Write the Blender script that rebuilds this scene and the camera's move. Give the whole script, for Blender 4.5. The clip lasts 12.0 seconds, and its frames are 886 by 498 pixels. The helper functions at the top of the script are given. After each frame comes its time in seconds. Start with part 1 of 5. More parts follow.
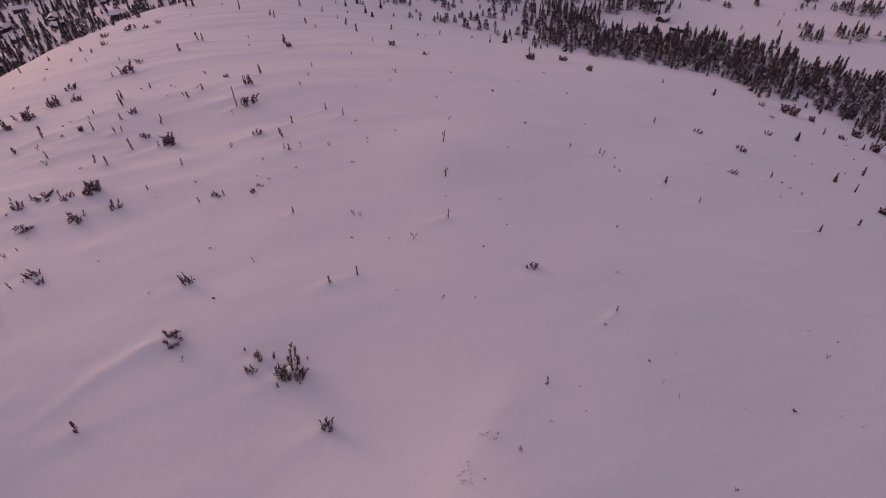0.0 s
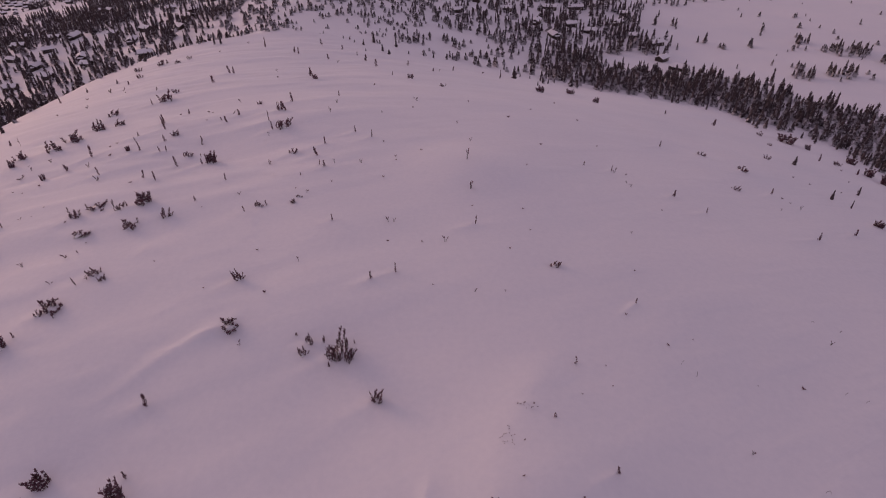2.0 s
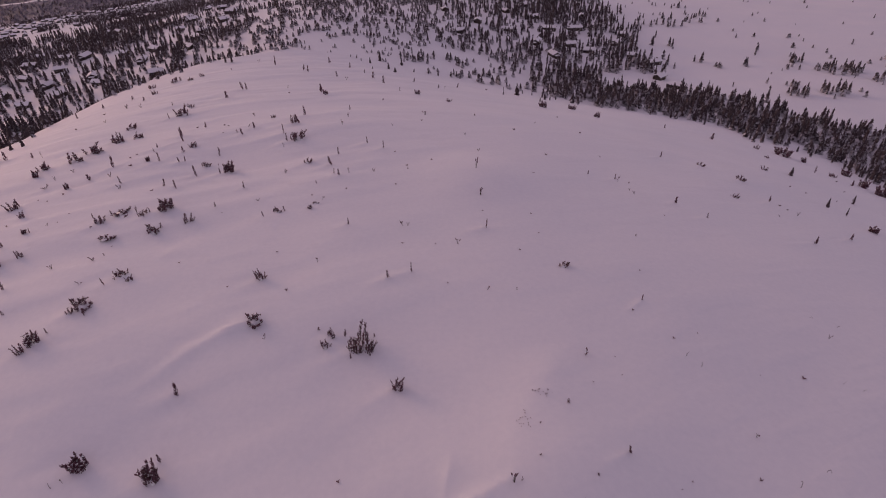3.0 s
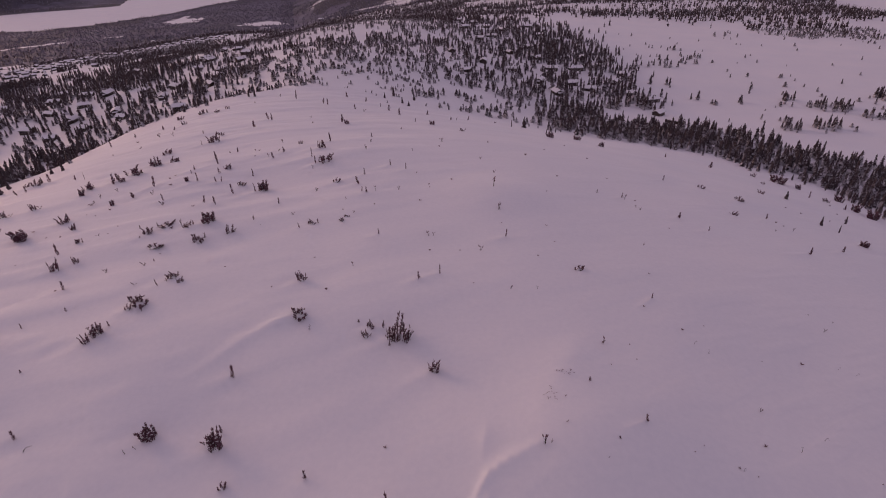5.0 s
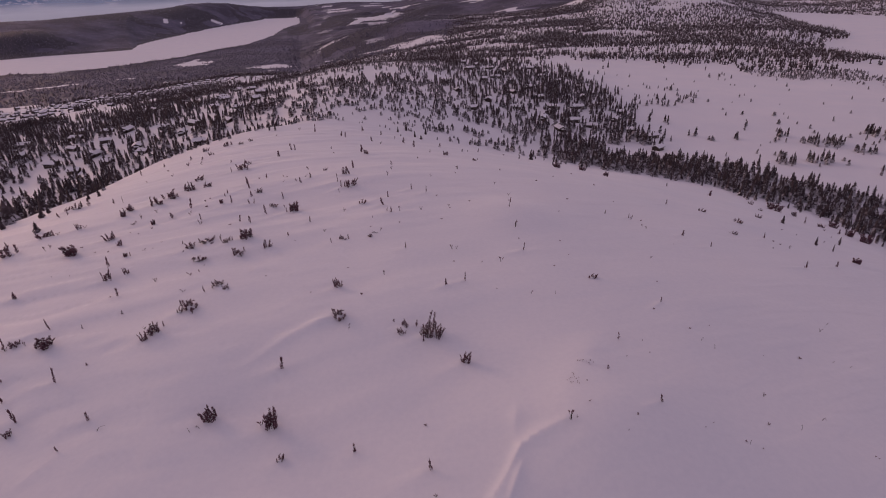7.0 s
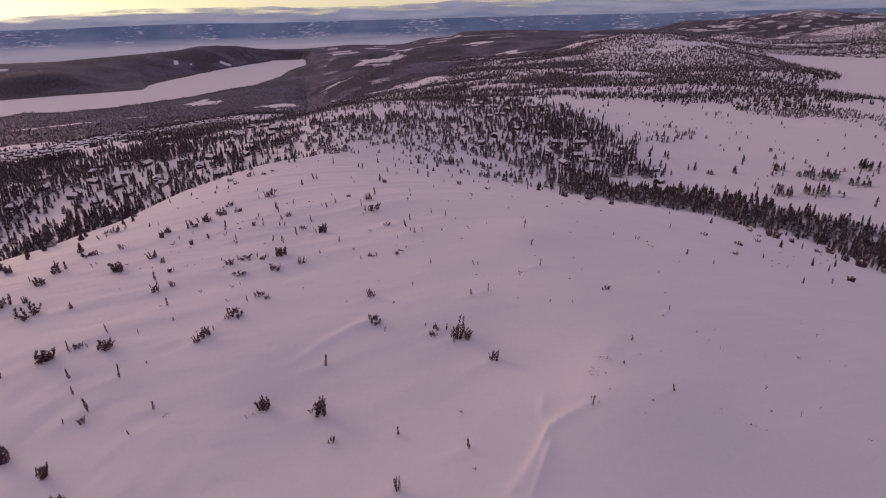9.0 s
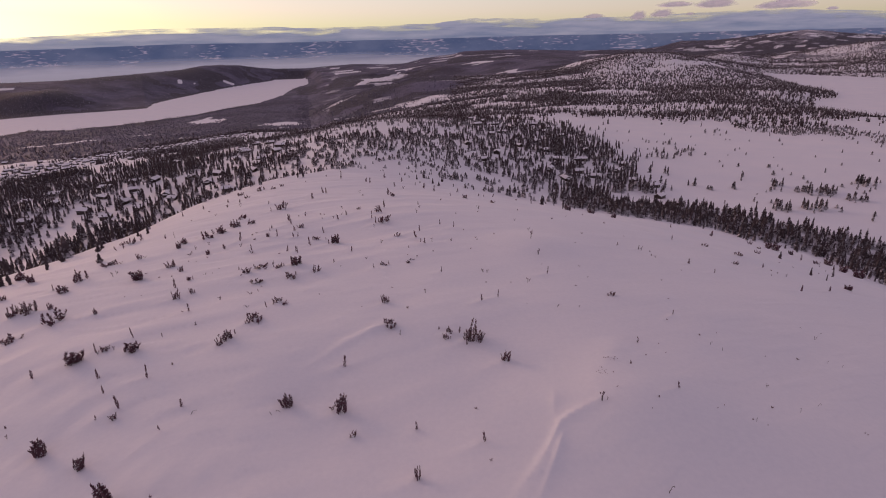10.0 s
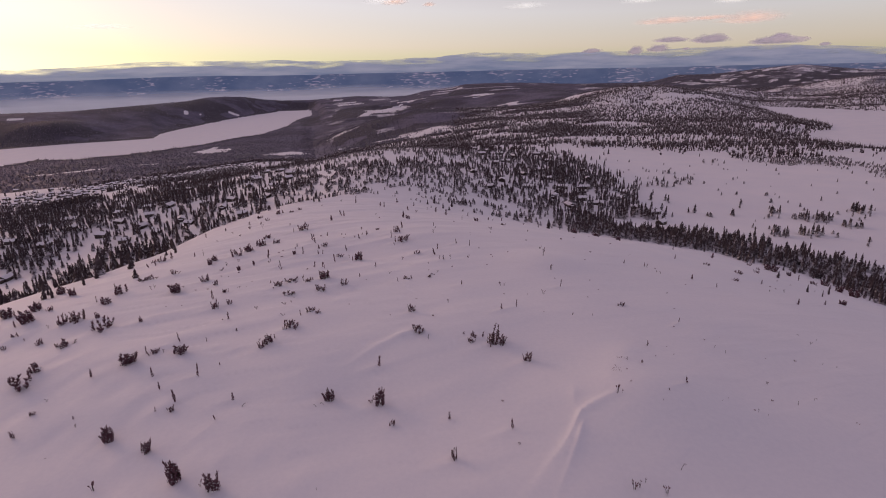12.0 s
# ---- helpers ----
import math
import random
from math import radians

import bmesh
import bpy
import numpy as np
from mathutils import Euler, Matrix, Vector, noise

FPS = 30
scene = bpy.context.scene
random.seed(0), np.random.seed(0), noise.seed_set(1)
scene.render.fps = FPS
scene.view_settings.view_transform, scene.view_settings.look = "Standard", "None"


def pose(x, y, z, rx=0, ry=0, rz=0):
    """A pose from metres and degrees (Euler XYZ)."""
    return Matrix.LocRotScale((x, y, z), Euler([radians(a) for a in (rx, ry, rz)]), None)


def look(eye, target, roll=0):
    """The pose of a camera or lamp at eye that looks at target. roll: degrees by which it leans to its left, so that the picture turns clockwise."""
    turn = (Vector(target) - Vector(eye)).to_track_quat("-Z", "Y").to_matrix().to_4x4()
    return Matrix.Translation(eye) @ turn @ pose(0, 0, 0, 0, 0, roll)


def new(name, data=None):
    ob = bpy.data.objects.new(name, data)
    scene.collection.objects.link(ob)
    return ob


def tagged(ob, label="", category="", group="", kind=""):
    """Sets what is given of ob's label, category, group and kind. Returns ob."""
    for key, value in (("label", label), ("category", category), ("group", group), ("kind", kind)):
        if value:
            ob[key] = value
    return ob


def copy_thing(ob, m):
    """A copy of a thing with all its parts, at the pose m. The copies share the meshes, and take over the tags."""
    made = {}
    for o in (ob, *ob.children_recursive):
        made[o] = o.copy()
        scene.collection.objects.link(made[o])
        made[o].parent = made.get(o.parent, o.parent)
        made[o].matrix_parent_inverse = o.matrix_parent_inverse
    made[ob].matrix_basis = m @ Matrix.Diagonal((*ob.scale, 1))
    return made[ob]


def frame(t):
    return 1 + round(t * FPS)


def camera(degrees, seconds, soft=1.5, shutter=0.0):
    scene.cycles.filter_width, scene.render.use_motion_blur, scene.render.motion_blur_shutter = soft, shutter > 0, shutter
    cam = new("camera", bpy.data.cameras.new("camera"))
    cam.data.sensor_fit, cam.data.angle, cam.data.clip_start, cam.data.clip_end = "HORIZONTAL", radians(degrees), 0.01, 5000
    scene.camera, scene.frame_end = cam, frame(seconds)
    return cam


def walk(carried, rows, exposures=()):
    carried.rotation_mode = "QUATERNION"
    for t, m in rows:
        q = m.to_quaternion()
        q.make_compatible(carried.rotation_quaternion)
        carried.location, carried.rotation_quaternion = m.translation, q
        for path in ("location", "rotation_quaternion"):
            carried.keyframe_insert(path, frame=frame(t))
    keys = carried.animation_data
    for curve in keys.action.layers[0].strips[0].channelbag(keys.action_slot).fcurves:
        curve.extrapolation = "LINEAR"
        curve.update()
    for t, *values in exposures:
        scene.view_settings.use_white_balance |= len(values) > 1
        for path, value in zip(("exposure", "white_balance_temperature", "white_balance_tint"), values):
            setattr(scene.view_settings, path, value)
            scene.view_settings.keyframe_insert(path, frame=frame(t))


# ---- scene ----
# ---------------------------------------------------------------- camera
EXPO, KELVIN = 1.40, 6350
cam = camera(77.1, 12.0, soft=1.0)
PATH = [
    (0, (1.875, 2.575, 47.135), (1.78, 4.095, 45.84), -2.0),
    (0.5, (0.933, 0.641, 47.049), (0.837, 2.185, 45.782), -2.0),
    (1, (-0.012, -1.383, 46.982), (-0.109, 0.184, 45.744), -1.9),
    (1.5, (-0.951, -3.536, 46.933), (-1.049, -1.947, 45.722), -1.9),
    (2, (-1.909, -5.713, 46.908), (-2.007, -4.103, 45.726), -1.8),
    (2.5, (-2.81, -7.879, 46.867), (-2.906, -6.249, 45.713), -1.8),
    (3, (-3.724, -10.112, 46.834), (-3.82, -8.461, 45.709), -1.8),
    (5, (-7.227, -19.244, 46.646), (-7.325, -17.519, 45.638), -1.6),
    (5.5, (-8.109, -21.536, 46.584), (-8.208, -19.794, 45.606), -1.6),
    (6, (-9.032, -23.824, 46.538), (-9.132, -22.065, 45.591), -1.5),
    (6.5, (-9.947, -26.155, 46.487), (-10.046, -24.381, 45.57), -1.5),
    (7, (-10.904, -28.516, 46.422), (-11.004, -26.726, 45.536), -1.5),
    (9, (-14.779, -38.071, 46.293), (-14.883, -36.226, 45.528), -1.4),
    (9.5, (-15.7, -40.308, 46.259), (-15.804, -38.452, 45.522), -1.4),
    (10, (-16.679, -42.7, 46.22), (-16.784, -40.832, 45.513), -1.4),
    (10.5, (-17.675, -45.095, 46.167), (-17.78, -43.216, 45.49), -1.4),
    (11, (-18.711, -47.461, 46.146), (-18.816, -45.572, 45.499), -1.3),
    (11.5, (-19.71, -49.826, 46.159), (-19.815, -47.929, 45.535), -1.3),
    (12, (-20.74, -52.222, 46.151), (-20.845, -50.319, 45.545), -1.2),
]
walk(cam, [(t, look(eye, to, roll)) for t, eye, to, roll in PATH],
     [(0.0, EXPO, KELVIN + 130, 16), (7.0, EXPO, KELVIN + 50, 14), (10.0, EXPO + 0.06, KELVIN + 160, 11), (12.0, EXPO, KELVIN + 50, 9)])

# ---------------------------------------------------------------- sky and sun
SUN_AZ, SUN_EL = -58.0, 5.0          # degrees from +y towards +x, and above the horizon
world = bpy.data.worlds.new("dusk_sky")
scene.world = world
world.use_nodes = True
wn, wl = world.node_tree.nodes, world.node_tree.links
wn.clear()
sky = wn.new("ShaderNodeTexSky")
sky.sky_type = "NISHITA"
sky.sun_disc = False
sky.sun_elevation = radians(SUN_EL)
sky.sun_rotation = radians(SUN_AZ)
sky.altitude = 900
sky.air_density, sky.dust_density, sky.ozone_density = 1.0, 2.0, 1.0
# thin high cloud takes most of the colour out of the sky: the blue parts turn mauve, the glow pale yellow
grey = wn.new("ShaderNodeHueSaturation")
soft = wn.new("ShaderNodeGamma")
soft.inputs[1].default_value = 0.47
wl.new(sky.outputs[0], soft.inputs[0])
grey.inputs["Saturation"].default_value = 0.48
wl.new(soft.outputs[0], grey.inputs["Color"])
parts = wn.new("ShaderNodeSeparateColor")
wl.new(sky.outputs[0], parts.inputs[0])
ratio = wn.new("ShaderNodeMath")
ratio.operation = "DIVIDE"
wl.new(parts.outputs[2], ratio.inputs[0])
wl.new(parts.outputs[0], ratio.inputs[1])
dim = wn.new("ShaderNodeMath")
dim.operation = "MULTIPLY"
dim.inputs[1].default_value = 0.4
wl.new(ratio.outputs[0], dim.inputs[0])
tone = wn.new("ShaderNodeValToRGB")
tone.color_ramp.elements[0].position, tone.color_ramp.elements[0].color = 0.09, (0.90, 0.86, 0.66, 1)
glow_rim = tone.color_ramp.elements.new(0.15)
glow_rim.color = (1.01, 0.88, 0.82, 1)
mid = tone.color_ramp.elements.new(0.32)
mid.color = (1.08, 0.98, 1.05, 1)
tone.color_ramp.elements[3].position, tone.color_ramp.elements[3].color = 0.75, (0.85, 0.62, 0.76, 1)
wl.new(dim.outputs[0], tone.inputs[0])
tint = wn.new("ShaderNodeMix")
tint.data_type, tint.blend_type = "RGBA", "MULTIPLY"
tint.inputs[0].default_value = 1.0
wl.new(grey.outputs[0], tint.inputs[6])
wl.new(tone.outputs[0], tint.inputs[7])
bg = wn.new("ShaderNodeBackground")
bg.inputs["Strength"].default_value = 0.15
wout = wn.new("ShaderNodeOutputWorld")
wl.new(tint.outputs[2], bg.inputs[0])
wl.new(bg.outputs[0], wout.inputs[0])

lamp = bpy.data.lights.new("low_sun", "SUN")
lamp.energy, lamp.angle, lamp.color = 0.51, radians(28), (1.0, 0.52, 0.33)
sun = new("low_sun", lamp)
az, el = radians(SUN_AZ), radians(SUN_EL + 4)
sun.matrix_world = look((0, 0, 300), (0 - math.sin(az) * math.cos(el) * 100, -math.cos(az) * math.cos(el) * 100, 300 - math.sin(el) * 100))

# ---------------------------------------------------------------- materials
def material(name):
    m = bpy.data.materials.new(name)
    m.use_nodes = True
    nt = m.node_tree
    nt.nodes.clear()
    out = nt.nodes.new("ShaderNodeOutputMaterial")
    b = nt.nodes.new("ShaderNodeBsdfPrincipled")
    nt.links.new(b.outputs[0], out.inputs[0])
    return m, nt, b


def node(nt, kind, **inputs):
    n = nt.nodes.new(kind)
    for k, v in inputs.items():
        n.inputs[k.replace("_", " ")].default_value = v
    return n


def noise_tex(nt, scale, detail=4.0, rough=0.55, coords=None):
    n = node(nt, "ShaderNodeTexNoise", Scale=scale, Detail=detail, Roughness=rough)
    if coords is not None:
        nt.links.new(coords, n.inputs["Vector"])
    return n


def ramp(nt, source, a, b, ca, cb):
    r = nt.nodes.new("ShaderNodeValToRGB")
    r.color_ramp.elements[0].position, r.color_ramp.elements[1].position = a, b
    r.color_ramp.elements[0].color, r.color_ramp.elements[1].color = (*ca, 1), (*cb, 1)
    nt.links.new(source, r.inputs[0])
    return r


def mixed(nt, fac, a, b):
    m = nt.nodes.new("ShaderNodeMix")
    m.data_type = "RGBA"
    for sock, v in ((m.inputs[0], fac), (m.inputs[6], a), (m.inputs[7], b)):
        if isinstance(v, (int, float)):
            sock.default_value = v
        elif isinstance(v, tuple):
            sock.default_value = (*v, 1)
        else:
            nt.links.new(v, sock)
    return m.outputs[2]


def math_node(nt, op, a, b):
    m = nt.nodes.new("ShaderNodeMath")
    m.operation = op
    for sock, v in zip(m.inputs, (a, b)):
        if isinstance(v, (int, float)):
            sock.default_value = v
        else:
            nt.links.new(v, sock)
    return m.outputs[0]


SNOW = (0.78, 0.77, 0.80)


def ground_material():
    m, nt, b = material("wind_packed_snow")
    co = nt.nodes.new("ShaderNodeTexCoord").outputs["Object"]
    fine = noise_tex(nt, 1.4, 6, 0.6, co)
    wide = noise_tex(nt, 0.035, 4, 0.5, co)
    c1 = ramp(nt, wide.outputs[0], 0.3, 0.7, (0.72, 0.72, 0.76), (0.79, 0.77, 0.79)).outputs[0]
    c2 = mixed(nt, 0.25, c1, ramp(nt, fine.outputs[0], 0.3, 0.7, (0.66, 0.66, 0.71), (0.82, 0.80, 0.82)).outputs[0])
    # heath, undergrowth and litter of the woods, more snow where the noise opens
    att = nt.nodes.new("ShaderNodeAttribute")
    att.attribute_name = "wood"
    patch = noise_tex(nt, 0.05, 8, 0.75, co)
    dots = noise_tex(nt, 0.011, 6, 0.7, co)
    pick = math_node(nt, "ADD", math_node(nt, "MULTIPLY", patch.outputs[0], 0.55), math_node(nt, "MULTIPLY", dots.outputs[0], 0.45))
    cut = math_node(nt, "SUBTRACT", math_node(nt, "ADD", att.outputs["Fac"], pick), 0.92)
    fac = ramp(nt, cut, 0.0, 0.16, (0, 0, 0), (1, 1, 1)).outputs[0]
    dark = ramp(nt, patch.outputs[0], 0.35, 0.7, (0.034, 0.031, 0.042), (0.085, 0.074, 0.098)).outputs[0]
    # leafless birch scrub of the far valley; distance haze is tinted into its mauve
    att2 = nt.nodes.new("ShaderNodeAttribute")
    att2.attribute_name = "scrub_haze"
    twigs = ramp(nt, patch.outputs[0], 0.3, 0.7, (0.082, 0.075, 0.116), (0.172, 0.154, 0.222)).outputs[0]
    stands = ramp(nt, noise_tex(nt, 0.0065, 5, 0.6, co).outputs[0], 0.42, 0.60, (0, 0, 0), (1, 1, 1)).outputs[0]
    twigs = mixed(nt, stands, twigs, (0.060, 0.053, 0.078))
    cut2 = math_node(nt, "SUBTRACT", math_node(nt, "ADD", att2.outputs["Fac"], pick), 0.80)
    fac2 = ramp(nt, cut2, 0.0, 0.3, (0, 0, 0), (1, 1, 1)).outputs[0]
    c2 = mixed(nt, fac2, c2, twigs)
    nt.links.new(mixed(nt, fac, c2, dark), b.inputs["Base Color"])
    b.inputs["Roughness"].default_value = 0.75
    b.inputs["Specular IOR Level"].default_value = 0.25
    # wind ripples, stretched along the wind
    turned = nt.nodes.new("ShaderNodeMapping")
    turned.inputs["Rotation"].default_value = (0, 0, radians(-30))
    nt.links.new(co, turned.inputs[0])
    mp = nt.nodes.new("ShaderNodeMapping")
    mp.inputs["Scale"].default_value = (0.22, 1.0, 1.0)
    nt.links.new(turned.outputs[0], mp.inputs[0])
    rip = noise_tex(nt, 0.9, 5, 0.55, mp.outputs[0])
    # low sastrugi with crisp lips, in patches
    lips = noise_tex(nt, 0.20, 5, 0.6, mp.outputs[0])
    where = ramp(nt, noise_tex(nt, 0.06, 3, 0.5, co).outputs[0], 0.44, 0.60, (0, 0, 0), (1, 1, 1)).outputs[0]
    lip = math_node(nt, "MULTIPLY", ramp(nt, lips.outputs[0], 0.49, 0.57, (0, 0, 0), (1, 1, 1)).outputs[0], where)
    bp0 = node(nt, "ShaderNodeBump", Strength=0.08, Distance=0.14)
    nt.links.new(lip, bp0.inputs["Height"])
    bp = node(nt, "ShaderNodeBump", Strength=0.05, Distance=0.15)
    nt.links.new(rip.outputs[0], bp.inputs["Height"])
    nt.links.new(bp0.outputs[0], bp.inputs["Normal"])
    bp2 = node(nt, "ShaderNodeBump", Strength=0.14, Distance=0.06)
    nt.links.new(fine.outputs[0], bp2.inputs["Height"])
    nt.links.new(bp.outputs[0], bp2.inputs["Normal"])
    nt.links.new(bp2.outputs[0], b.inputs["Normal"])
    return m


def needle_material(name, dark, light, frost):
    """Needles with snow caught on the upper sides."""
    m, nt, b = material(name)
    geo = nt.nodes.new("ShaderNodeNewGeometry")
    co = nt.nodes.new("ShaderNodeTexCoord").outputs["Object"]
    big = noise_tex(nt, 0.9, 4, 0.6, co)
    small = noise_tex(nt, 7.0, 3, 0.6, co)
    col = mixed(nt, geo.outputs["Random Per Island"], dark, light)
    col = mixed(nt, 0.4, col, ramp(nt, small.outputs[0], 0.35, 0.7, tuple(v * 0.5 for v in dark), light).outputs[0])
    sep = nt.nodes.new("ShaderNodeSeparateXYZ")
    nt.links.new(geo.outputs["Normal"], sep.inputs[0])
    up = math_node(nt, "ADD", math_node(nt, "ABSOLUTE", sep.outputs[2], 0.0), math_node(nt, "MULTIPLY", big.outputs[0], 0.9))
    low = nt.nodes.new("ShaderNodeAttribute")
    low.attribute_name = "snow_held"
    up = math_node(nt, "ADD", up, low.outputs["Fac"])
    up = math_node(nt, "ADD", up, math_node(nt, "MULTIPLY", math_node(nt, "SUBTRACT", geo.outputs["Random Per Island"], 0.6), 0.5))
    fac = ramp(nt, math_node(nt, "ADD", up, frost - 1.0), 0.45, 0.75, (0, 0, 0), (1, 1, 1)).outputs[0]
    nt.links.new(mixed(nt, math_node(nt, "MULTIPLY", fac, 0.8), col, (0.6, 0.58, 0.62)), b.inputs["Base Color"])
    b.inputs["Roughness"].default_value = 0.85
    return m


def bark_material(name, a, c):
    m, nt, b = material(name)
    co = nt.nodes.new("ShaderNodeTexCoord").outputs["Object"]
    n = noise_tex(nt, 9.0, 5, 0.65, co)
    nt.links.new(ramp(nt, n.outputs[0], 0.3, 0.7, a, c).outputs[0], b.inputs["Base Color"])
    b.inputs["Roughness"].default_value = 0.9
    return m


def plain(name, color, rough=0.7, metal=0.0, vary=0.25, scale=3.0):
    m, nt, b = material(name)
    co = nt.nodes.new("ShaderNodeTexCoord").outputs["Object"]
    n = noise_tex(nt, scale, 5, 0.6, co)
    lo, hi = tuple(v * (1 - vary) for v in color), tuple(min(1, v * (1 + vary)) for v in color)
    nt.links.new(ramp(nt, n.outputs[0], 0.3, 0.7, lo, hi).outputs[0], b.inputs["Base Color"])
    b.inputs["Roughness"].default_value, b.inputs["Metallic"].default_value = rough, metal
    return m


M_GROUND = ground_material()
M_SNOW = plain("settled_snow", SNOW, 0.75, 0, 0.05, 1.5)
M_NEEDLE = needle_material("spruce_needles", (0.034, 0.024, 0.028), (0.098, 0.072, 0.079), 0.14)
M_FROST = needle_material("frosted_needles", (0.034, 0.024, 0.028), (0.100, 0.073, 0.080), 0.15)
M_DWARF = needle_material("dwarf_spruce_needles", (0.080, 0.034, 0.050), (0.190, 0.088, 0.118), 0.0)
# mixed birch and spruce; distance haze is blended into the pale mauve
M_HAZED_WOOD = needle_material("hazed_mixed_wood", (0.092, 0.084, 0.118), (0.175, 0.158, 0.215), 0.0)
M_BARK = bark_material("bark", (0.035, 0.026, 0.022), (0.11, 0.085, 0.07))
M_TWIG = bark_material("birch_twig", (0.03, 0.022, 0.02), (0.09, 0.065, 0.055))


def part(name, bm, mat, parent, label=""):
    me = bpy.data.meshes.new(name)
    bm.to_mesh(me)
    bm.free()
    return mesh_part(name, me, mat, parent, label)


def mesh_part(name, me, mat, parent, label=""):
    if mat is not None and not me.materials:
        me.materials.append(mat)
    ob = new(name, me)
    ob.parent = parent
    if label:
        tagged(ob, label)
    return ob


def raw_mesh(name, verts, faces):
    me = bpy.data.meshes.new(name)
    me.from_pydata([tuple(v) for v in verts], [], faces)
    me.update()
    return me


def bulk_mesh(name, verts, tris):
    """A mesh from arrays of corners and triangles."""
    me = bpy.data.meshes.new(name)
    me.vertices.add(len(verts))
    me.vertices.foreach_set("co", np.ascontiguousarray(verts, dtype=np.float32).ravel())
    n = len(tris)
    me.loops.add(n * 3)
    me.polygons.add(n)
    me.loops.foreach_set("vertex_index", np.ascontiguousarray(tris, dtype=np.int32).ravel())
    me.polygons.foreach_set("loop_start", np.arange(0, n * 3, 3, dtype=np.int32))
    me.update(calc_edges=True)
    me.validate()
    return me

# ---------------------------------------------------------------- shape of the land
def lattice(ix, iy, seed):
    h = (ix.astype(np.int64) * 374761393 + iy.astype(np.int64) * 668265263 + seed * 974634541) & 0x7FFFFFFF
    h = ((h ^ (h >> 13)) * 1274126177) & 0x7FFFFFFF
    h = h ^ (h >> 16)
    return (h & 0xFFFF) / 65535.0


def vnoise(x, y, seed=0):
    """Smooth value noise in 0..1."""
    x, y = np.asarray(x, float), np.asarray(y, float)
    ix, iy = np.floor(x), np.floor(y)
    fx, fy = x - ix, y - iy
    fx, fy = fx * fx * fx * (fx * (fx * 6 - 15) + 10), fy * fy * fy * (fy * (fy * 6 - 15) + 10)
    a, b = lattice(ix, iy, seed), lattice(ix + 1, iy, seed)
    c, d = lattice(ix, iy + 1, seed), lattice(ix + 1, iy + 1, seed)
    return (a + (b - a) * fx) * (1 - fy) + (c + (d - c) * fx) * fy


def fnoise(x, y, seed=0, octaves=4):
    out, amp, tot = 0.0, 1.0, 0.0
    for k in range(octaves):
        out = out + amp * vnoise(x * 2 ** k, y * 2 ** k, seed + 17 * k)
        tot += amp
        amp *= 0.5
    return out / tot


def step(a, b, v):
    u = np.clip((v - a) / (b - a), 0, 1)
    return u * u * (3 - 2 * u)


def bump(x, y, cx, cy, sx, sy):
    return np.exp(-((x - cx) / sx) ** 2 - ((y - cy) / sy) ** 2)


WIND = (-0.86, -0.50)                # the way the drifts trail
LAKE_Z, TARN_Z, BOG_Z = -170.0, -62.0, -43.0
EYE_X, EYE_Y = -20.0, -50.0          # bearings of the far country are taken from here
NEAR_A, NEAR_D = [-60, -41.6, -39, -36.4, -33.6, -30, -26.4, -24, -20.5, -18.2, -17.2, -15.4, -14.5, 60], [1880, 1896, 1978, 1898, 1905, 1952, 2049, 2165, 2326, 2647, 3002, 3341, 1900, 1900]
SHORE_A, SHORE_D = [-60, -41.3, -34.5, -30.1, -29.6, -28.4, -26.3, -23.8, -20.3, -18.6, -16.1, -15.5, -14.5, 60], [2400, 2385, 2363, 2394, 2551, 2679, 2891, 3180, 3570, 3786, 3807, 3666, 2700, 2600]
FLOOR_A, FLOOR_Z = [-60, -16, -10, -4, 2, 8, 60], [-170, -170, -128, -98, -76, -62, -62]
CREST_A = [-60, -40.7, -35.6, -31.4, -26.8, -25.1, -23.5, -21.8, -20.1, -18.6, -15.8, -11.3, -8.1, -6.4, -4.7, -1.9, -0.8, 0.9, 4.6, 7.3, 10, 16, 17.3, 19.2, 21.6, 23.8, 25.3, 28.7, 31.3, 33.2, 60]
CREST_Z = [-85, -84, -88, -87, -82, -68, -71, -82, -105, -116, -119, -103, -113, -109, -81, -59, -41, -36, -37, -45, -52, -51, -38, -3, -3, 9, 24, 49, 25, 12, 10]
CREST_DA, CREST_D = [-60, -36, -27, -20, 0, 20, 60], [2950, 3000, 3500, 4000, 4150, 4250, 4250]
# nearer hills of the far country, by bearing: the wooded ridge before the small lake, the speckled hill behind the bog
SPUR_A, SPUR_H = [-16, -13.5, -9.5, -5.8, -2, 2, 6], [0, 6, 20, 33, 18, 6, 0]
FELL_A, FELL_H = [4, 8.3, 11.5, 15.2, 18.5, 21, 23, 25.5], [0, 6, 28, 49, 53, 44, 24, 0]
POND_Z = -128.0
TARN = ((477, 808), (500, 690), (760, 480), (1500, 700), (1400, 1150), (942, 1330), (780, 1575), (735, 1500), (680, 1250),
        (640, 1030), (610, 965), (560, 930), (510, 870))


POND = ((-513, 2430), (-515, 2640), (-560, 2735), (-480, 2800), (-420, 2960), (-330, 2900), (-340, 2760), (-430, 2620), (-490, 2430))


def inside(x, y, poly):
    """Which points lie in the polygon."""
    hit = np.zeros(np.shape(x), bool)
    for (ax, ay), (bx, by) in zip(poly, poly[1:] + poly[:1]):
        cross = ((ay > y) != (by > y)) & (x < (bx - ax) * (y - ay) / ((by - ay) or 1e-9) + ax)
        hit ^= cross
    return hit


def bearing(x, y):
    return np.degrees(np.arctan2(x - EYE_X, y - EYE_Y)), np.hypot(x - EYE_X, y - EYE_Y)


